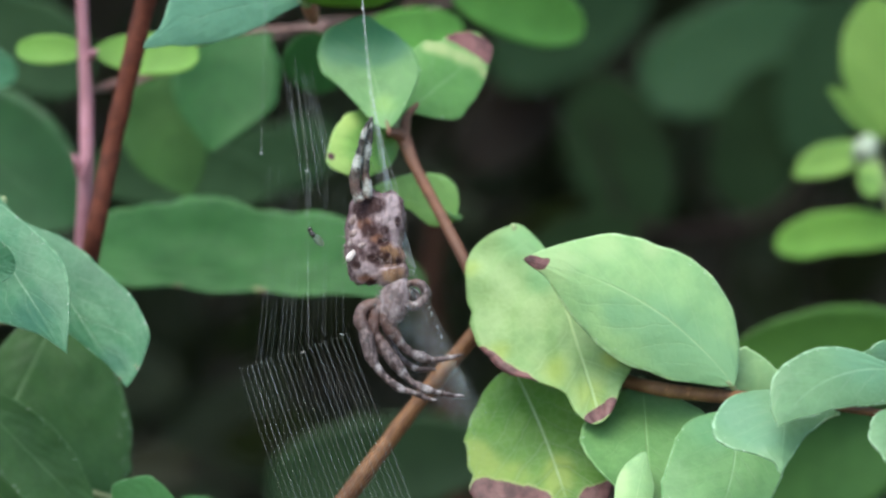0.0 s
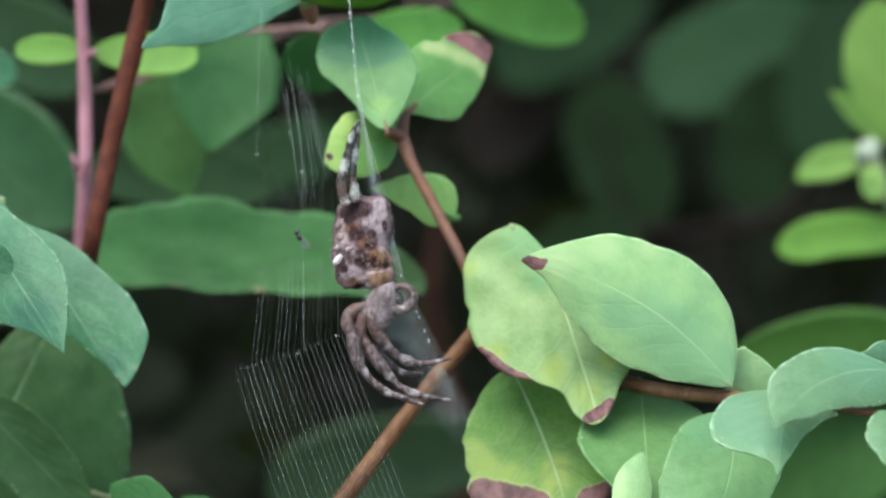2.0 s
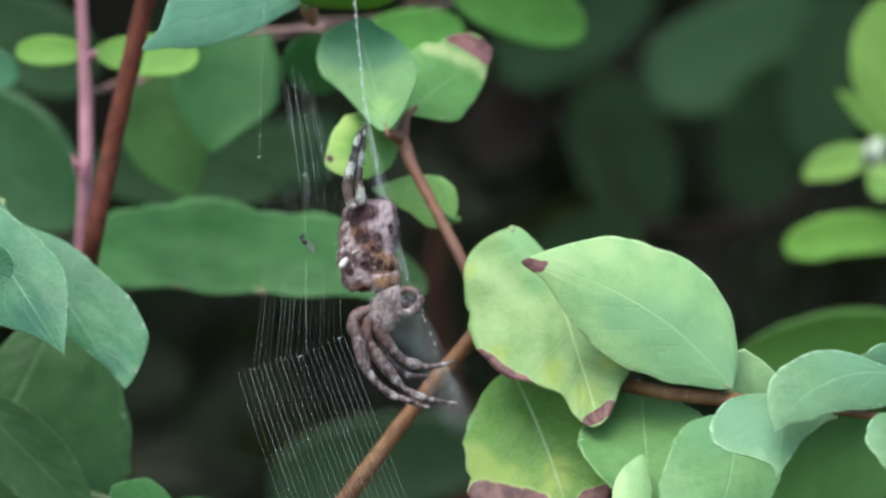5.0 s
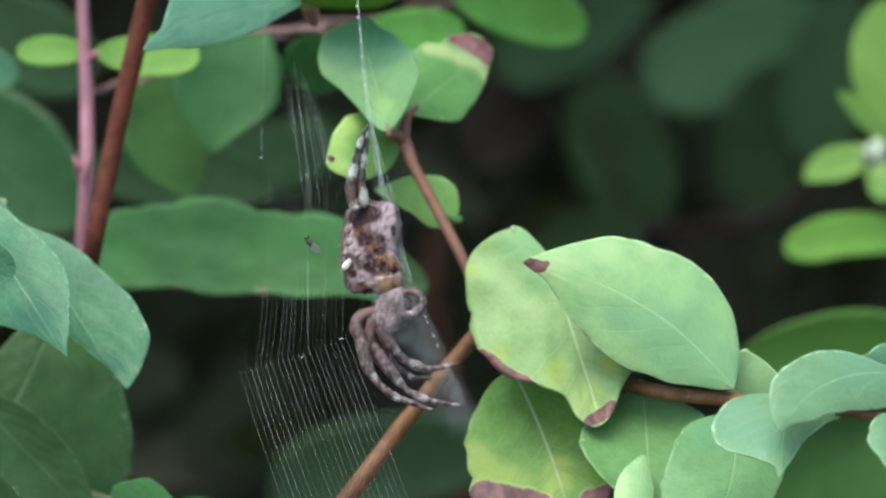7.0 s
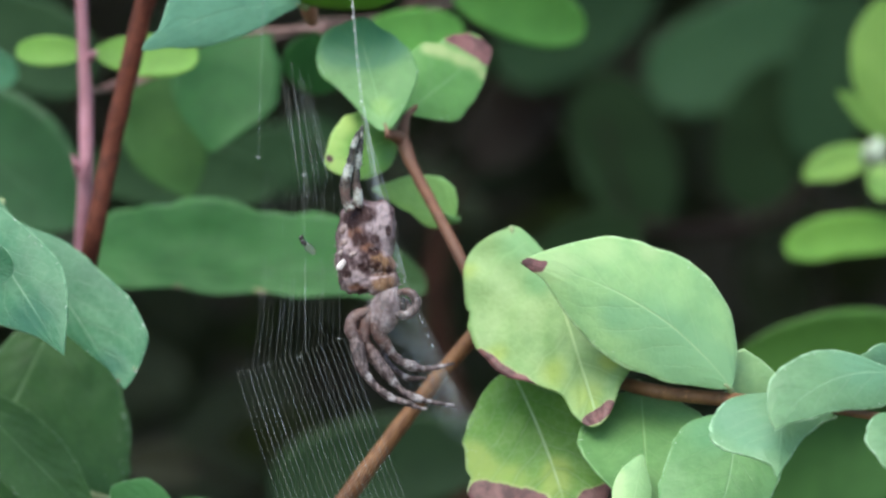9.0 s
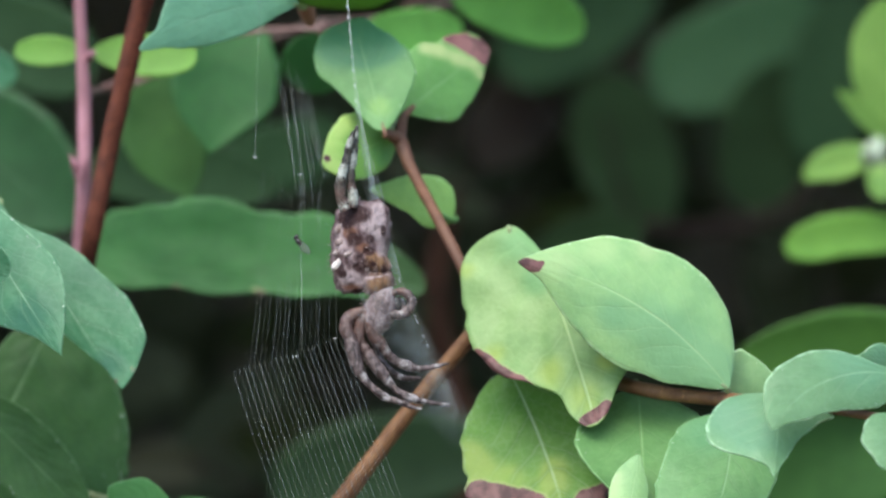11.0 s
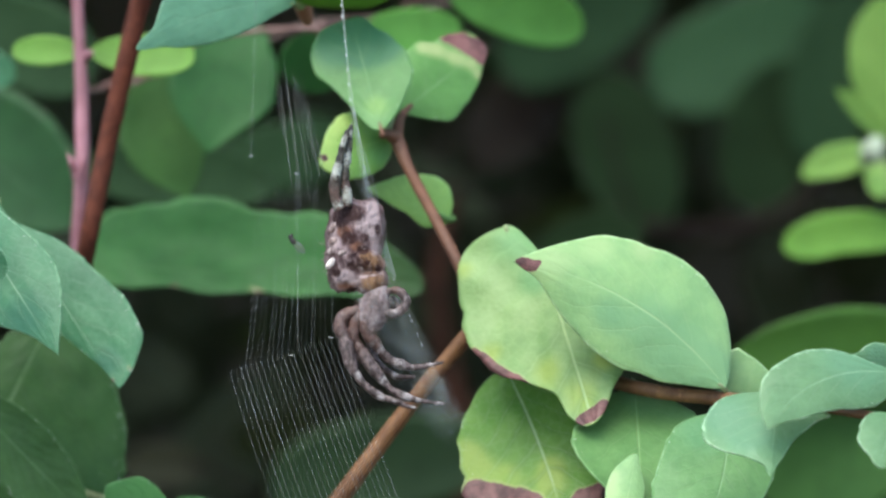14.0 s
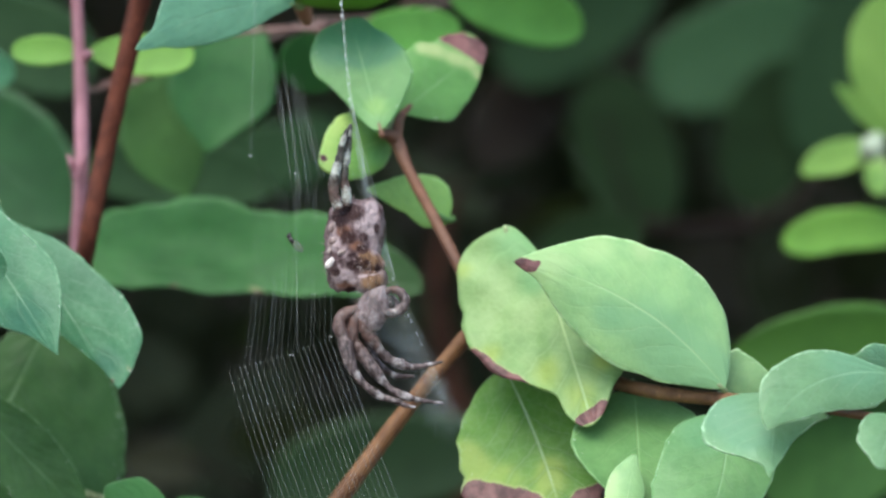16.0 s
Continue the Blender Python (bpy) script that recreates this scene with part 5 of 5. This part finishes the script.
limb([(-0.0059, -0.0022, 0.5438), (-0.0047, -0.0022, 0.5444), (-0.0034, -0.0023, 0.5441), (-0.0027, -0.0023, 0.5428), (-0.0034, -0.0023, 0.5417), (-0.0047, -0.0024, 0.5412), (-0.0061, -0.0024, 0.5417)], [0.00040, 0.00048, 0.00060, 0.00072, 0.00074, 0.00070, 0.00055], LIMB, "feeler", seed=8, label="grey feeler",
     spots=[((-0.0028, -0.0023, 0.5434), 0.0005), ((-0.0042, -0.0023, 0.5413), 0.0006), ((-0.0051, -0.0022, 0.5443), 0.0003)])

# the sheet of silk round the spider, seen almost along its plane
SHEET_HOME = Vector((-0.0065, 0.0020, 0.5531))
sheet = thing("web_hub", SHEET_HOME, "hub of the orb web with dense silk threads round the spider", "spider web")


def hub():
    rnd = random.Random(5)
    thread(sheet, [(-0.0117, 0.0020, 0.5862), (-0.0373, 0.0400, 0.6170)], 0.000024, SILK)
    for i in range(3):
        knot = between((-0.0050, 0.0020, 0.5467), (-0.0042, 0.0020, 0.5461), i / 2)
        thread(sheet, [(-0.0117, 0.0020, 0.5862), between((-0.0104, 0.0020, 0.5693), (-0.0098, 0.0020, 0.5685), i / 2), between((-0.0083, 0.0020, 0.5585), (-0.0068, 0.0020, 0.5574), i / 2), between((-0.0069, 0.0020, 0.5531), (-0.0060, 0.0020, 0.5528), i / 2), knot], (0.000015, 0.000020, 0.000029)[i], SILK, steps=4)
        thread(sheet, [knot, between((-0.0007, 0.0020, 0.5370), (0.0005, 0.0020, 0.5347), i / 2), between((0.0035, 0.0020, 0.5286), (0.0074, 0.0020, 0.5251), i / 2)], 0.000012, FAINT_SILK, steps=3)
    for i in range(26):
        t = rnd.random()
        a = between((-0.0072, 0.0030, 0.5574), (-0.0062, 0.0030, 0.5528), t)
        b = between((-0.0060, 0.0030, 0.5478), (-0.0042, 0.0030, 0.5461), rnd.random())
        thread(sheet, [a, b], rnd.uniform(0.000010, 0.000018), FAINT_SILK)
    for i in range(42):
        t = rnd.random()
        a = between((-0.0052, 0.0030, 0.5485), (0.0005, 0.0030, 0.5347), t)
        b = between((-0.0061, 0.0050, 0.5377), (0.0022, 0.0050, 0.5296), min(1.0, max(0.0, rnd.gauss(0.55 * t + 0.3, 0.25)))) + Vector((rnd.uniform(-0.0035, 0.0035), 0, rnd.uniform(-0.0025, 0.0035)))
        thread(sheet, [a, b], rnd.uniform(0.000011, 0.000020), FAINT_SILK)
    for i in range(44):
        a = between((-0.0037, 0.0030, 0.5424), (0.0006, 0.0030, 0.5338), rnd.random())
        b = between((-0.0071, 0.0050, 0.5397), (-0.0011, 0.0050, 0.5335), rnd.random()) + Vector((0, 0, rnd.uniform(-0.002, 0.001)))
        thread(sheet, [a, b], rnd.uniform(0.000010, 0.000018), FAINT_SILK)
    for i in range(20):
        t = rnd.random()
        a = between((-0.0072, 0.0030, 0.5532), (-0.0046, 0.0030, 0.5455), t)
        b = between((-0.0103, 0.0040, 0.5609), (-0.0065, 0.0040, 0.5570), rnd.random())
        thread(sheet, [a, b], rnd.uniform(0.000006, 0.00001), FAINT_SILK)
    for i in range(7):
        p = between((-0.0043, 0.0020, 0.5455), (-0.0006, 0.0020, 0.5369), i / 6 + rnd.uniform(-0.05, 0.05))
        v, f, w = tube([p + Vector((-0.0001, 0, 0.0003)), p, p + Vector((0.0001, 0, -0.0003))], [0.00002, rnd.uniform(0.00004, 0.00008), 0.00002], 6, 2)
        part("silk_knot", v, f, DROP, sheet, "", w)
    for i in range(9):
        p = between((-0.0117, 0.0010, 0.5842), (-0.0101, 0.0010, 0.5681), (i / 9) ** 1.2)
        v, f, w = tube([p + Vector((0, 0, -0.0002)), p, p + Vector((0, 0, 0.0002))], [0.00003, 0.00013 if i < 3 else 0.00007, 0.00003], 6, 2)
        part("silk_knot", v, f, DROP, sheet, "", w)


hub()


def silk_sheet():
    """The close-set threads of the hub, seen almost along their plane."""
    rnd = random.Random(12)
    rim = spline([(-0.0049, 0.0030, 0.5460), (-0.0016, 0.0030, 0.5385), (0.0012, 0.0030, 0.5328), (0.0040, 0.0040, 0.5278)], 12)
    legs = spline([(-0.0100, 0.0040, 0.5440), (-0.0075, 0.0050, 0.5390), (-0.0052, 0.0050, 0.5330), (0.0000, 0.0050, 0.5275), (0.0046, 0.0050, 0.5255)], 12)
    pieces = []
    for i in range(260):
        a, b = rim[rnd.randrange(len(rim))], legs[rnd.randrange(len(legs))]
        a = a + Vector((rnd.uniform(-0.0004, 0.0001), rnd.uniform(-0.001, 0.001), rnd.uniform(-0.0006, 0.0006)))
        b = b + Vector((rnd.uniform(-0.0006, 0.0006), 0, rnd.uniform(-0.0006, 0.0006)))
        pieces.append(tube([a, b], [0.000005, 0.000005], 3, 1))
    for i in range(110):
        a = between((0.0008, 0.0030, 0.5345), (0.0058, 0.0040, 0.5262), rnd.random())
        b = between((-0.0030, 0.0050, 0.5290), (0.0035, 0.0050, 0.5235), rnd.random()) + Vector((rnd.uniform(-0.001, 0.001), 0, rnd.uniform(-0.001, 0.001)))
        pieces.append(tube([a, b], [0.000006, 0.000006], 3, 1))
    upper = spline([(-0.0100, 0.0020, 0.5700), (-0.0078, 0.0020, 0.5585), (-0.0062, 0.0020, 0.5530), (-0.0042, 0.0020, 0.5461)], 10)
    for i in range(160):
        k = rnd.randrange(len(upper) - 8)
        a, b = upper[k], upper[k + rnd.randrange(4, 8)] - Vector((rnd.uniform(0.0, 0.0012), 0, 0))
        pieces.append(tube([a, b], [0.000008, 0.000008], 3, 1))
    for i in range(90):
        a = Vector((rnd.uniform(-0.0100, -0.0045), -0.0075, rnd.uniform(0.5400, 0.5460)))
        pieces.append(tube([a, a + Vector((rnd.uniform(0.001, 0.004), 0.001, rnd.uniform(-0.005, -0.001)))], [0.000007, 0.000007], 3, 1))
    v, f, w = joined(pieces)
    tagged(part("silk_sheet", v, f, HAZE_SILK, sheet, "pale haze of close-set silk threads", w), kind="stuff")


silk_sheet()

# a small midge caught on a thread
FLY_HOME = Vector((-0.0178, 0.0010, 0.5508))
fly = thing("midge", FLY_HOME, "tiny dark midge caught on a silk thread", "insect")
blob("head", (-0.0184, 0.0000, 0.5516), (mm(0.1, 0, 0.38), mm(0.34, 0, 0), mm(0, 0.3, 0)), GLOSS, fly, "", 0.1, 900.0, 0, 10, 12)
blob("body", (-0.0181, 0.0000, 0.5510), (mm(0.28, 0, -0.50), mm(0.36, 0, 0.14), mm(0, 0.3, 0)), GLOSS, fly, "", 0.1, 900.0, 0, 10, 12)
blob("wing", (-0.0173, 0.0000, 0.5502), (mm(0.75, 0, -0.8), mm(0.42, 0, 0.36), mm(0, 0.05, 0)), WING, fly, "clear folded wing", 0.1, 900.0, 0, 10, 12)


# ---- sway ----
def sway(thing_ob, home, rows):
    """Rows: seconds, and how far the thing swings to the right and upwards, in mm."""
    walk(thing_ob, [(t, pose(home[0] + dx / 1000, home[1], home[2] + dz / 1000)) for t, dx, dz in rows])


def motions():
    sway(spider, SPIDER_HOME, [
        (0, 0.43, 0.70),
        (0.5, 0.08, 0.49),
        (1, -0.82, 0.37),
        (1.5, -0.65, 0.36),
        (2, -1.02, 0.22),
        (2.5, -0.60, 0.51),
        (3, -0.47, 0.70),
        (3.5, -0.19, 0.58),
        (4, -0.39, 0.20),
        (6.5, 0.03, 0.01),
        (7, -0.09, -0.11),
        (7.5, 0.01, 0.00),
        (8, -0.05, -0.14),
        (8.5, -0.31, -0.13),
        (9, -0.52, -0.18),
        (11.5, -0.80, -0.16),
        (12, -0.66, -0.17),
        (12.5, -0.49, -0.02),
        (13, -0.65, -0.29),
        (13.5, -0.97, -0.18),
        (14, -1.14, -0.10),
        (14.5, -0.89, 0.05),
        (15, -0.79, 0.12),
        (15.5, -0.73, -0.02),
        (16, -1.16, 0.05),
    ])
    sway(sheet, SHEET_HOME, [
        (0, 0.43, 0.70),
        (0.5, 0.08, 0.49),
        (1, -0.82, 0.37),
        (1.5, -0.65, 0.36),
        (2, -1.02, 0.22),
        (2.5, -0.60, 0.51),
        (3, -0.47, 0.70),
        (3.5, -0.19, 0.58),
        (4, -0.39, 0.20),
        (6.5, 0.03, 0.01),
        (7, -0.09, -0.11),
        (7.5, 0.01, 0.00),
        (8, -0.05, -0.14),
        (8.5, -0.31, -0.13),
        (9, -0.52, -0.18),
        (11.5, -0.80, -0.16),
        (12, -0.66, -0.17),
        (12.5, -0.49, -0.02),
        (13, -0.65, -0.29),
        (13.5, -0.97, -0.18),
        (14, -1.14, -0.10),
        (14.5, -0.89, 0.05),
        (15, -0.79, 0.12),
        (15.5, -0.73, -0.02),
        (16, -1.16, 0.05),
    ])
    sway(fly, FLY_HOME, [
        (0, 0.32, 0.69),
        (0.5, 0.05, 0.47),
        (1, -0.76, 0.43),
        (1.5, -0.64, 0.50),
        (2, -1.15, 0.30),
        (2.5, -0.91, 0.48),
        (3, -0.65, 0.70),
        (3.5, -0.29, 0.57),
        (4, -0.73, 0.26),
        (6.5, 0.01, -0.05),
        (7, -0.05, -0.11),
        (7.5, 0.01, 0.00),
        (8, -0.05, -0.07),
        (8.5, -0.43, -0.07),
        (9, -0.53, -0.10),
        (11.5, -0.85, -0.04),
        (12, -0.75, -0.05),
        (12.5, -0.45, 0.01),
        (13, -0.61, -0.26),
        (13.5, -0.96, -0.15),
        (14, -1.13, -0.06),
        (14.5, -0.81, 0.01),
        (15, -0.86, 0.21),
        (15.5, -0.93, 0.08),
        (16, -1.28, 0.17),
    ])
    sway(web, WEB_HOME, [
        (0, -0.01, 0.21),
        (0.5, -0.04, 0.19),
        (1, -0.30, 0.18),
        (1.5, -0.24, 0.19),
        (2, -0.39, 0.10),
        (2.5, -0.23, 0.24),
        (3, -0.20, 0.22),
        (3.5, -0.10, 0.25),
        (4, -0.12, 0.07),
        (6.5, 0.06, 0.01),
        (7, -0.02, -0.02),
        (7.5, 0.01, 0.00),
        (8, 0.02, -0.02),
        (8.5, -0.09, 0.03),
        (9, -0.12, -0.04),
        (11.5, -0.23, 0.01),
        (12, -0.22, 0.01),
        (12.5, -0.16, 0.07),
        (13, -0.14, -0.04),
        (13.5, -0.27, 0.03),
        (14, -0.32, 0.04),
        (14.5, -0.27, 0.10),
        (15, -0.24, 0.11),
        (15.5, -0.21, 0.09),
        (16, -0.34, 0.15),
    ])
    sway(bright, HOMES[bright], [
        (0, -1.29, 0.63),
        (0.5, -1.07, 0.36),
        (1, -0.87, 0.24),
        (1.5, -0.83, 0.18),
        (2, -0.97, 0.06),
        (2.5, -1.09, -0.03),
        (3, -1.00, -0.02),
        (3.5, -0.68, 0.09),
        (4, -0.26, 0.23),
        (6.5, 0.01, -0.02),
        (7, 0.01, -0.01),
        (7.5, 0.01, 0.00),
        (8, 0.01, 0.02),
        (8.5, -0.00, 0.06),
        (9, -0.02, 0.12),
        (11.5, 0.03, 0.11),
        (12, 0.09, 0.27),
        (12.5, 0.08, 0.35),
        (13, 0.03, 0.36),
        (13.5, -0.02, 0.36),
        (14, -0.08, 0.36),
        (14.5, -0.17, 0.31),
        (15, -0.20, 0.33),
        (15.5, -0.16, 0.52),
        (16, -0.10, 0.84),
    ])


motions()
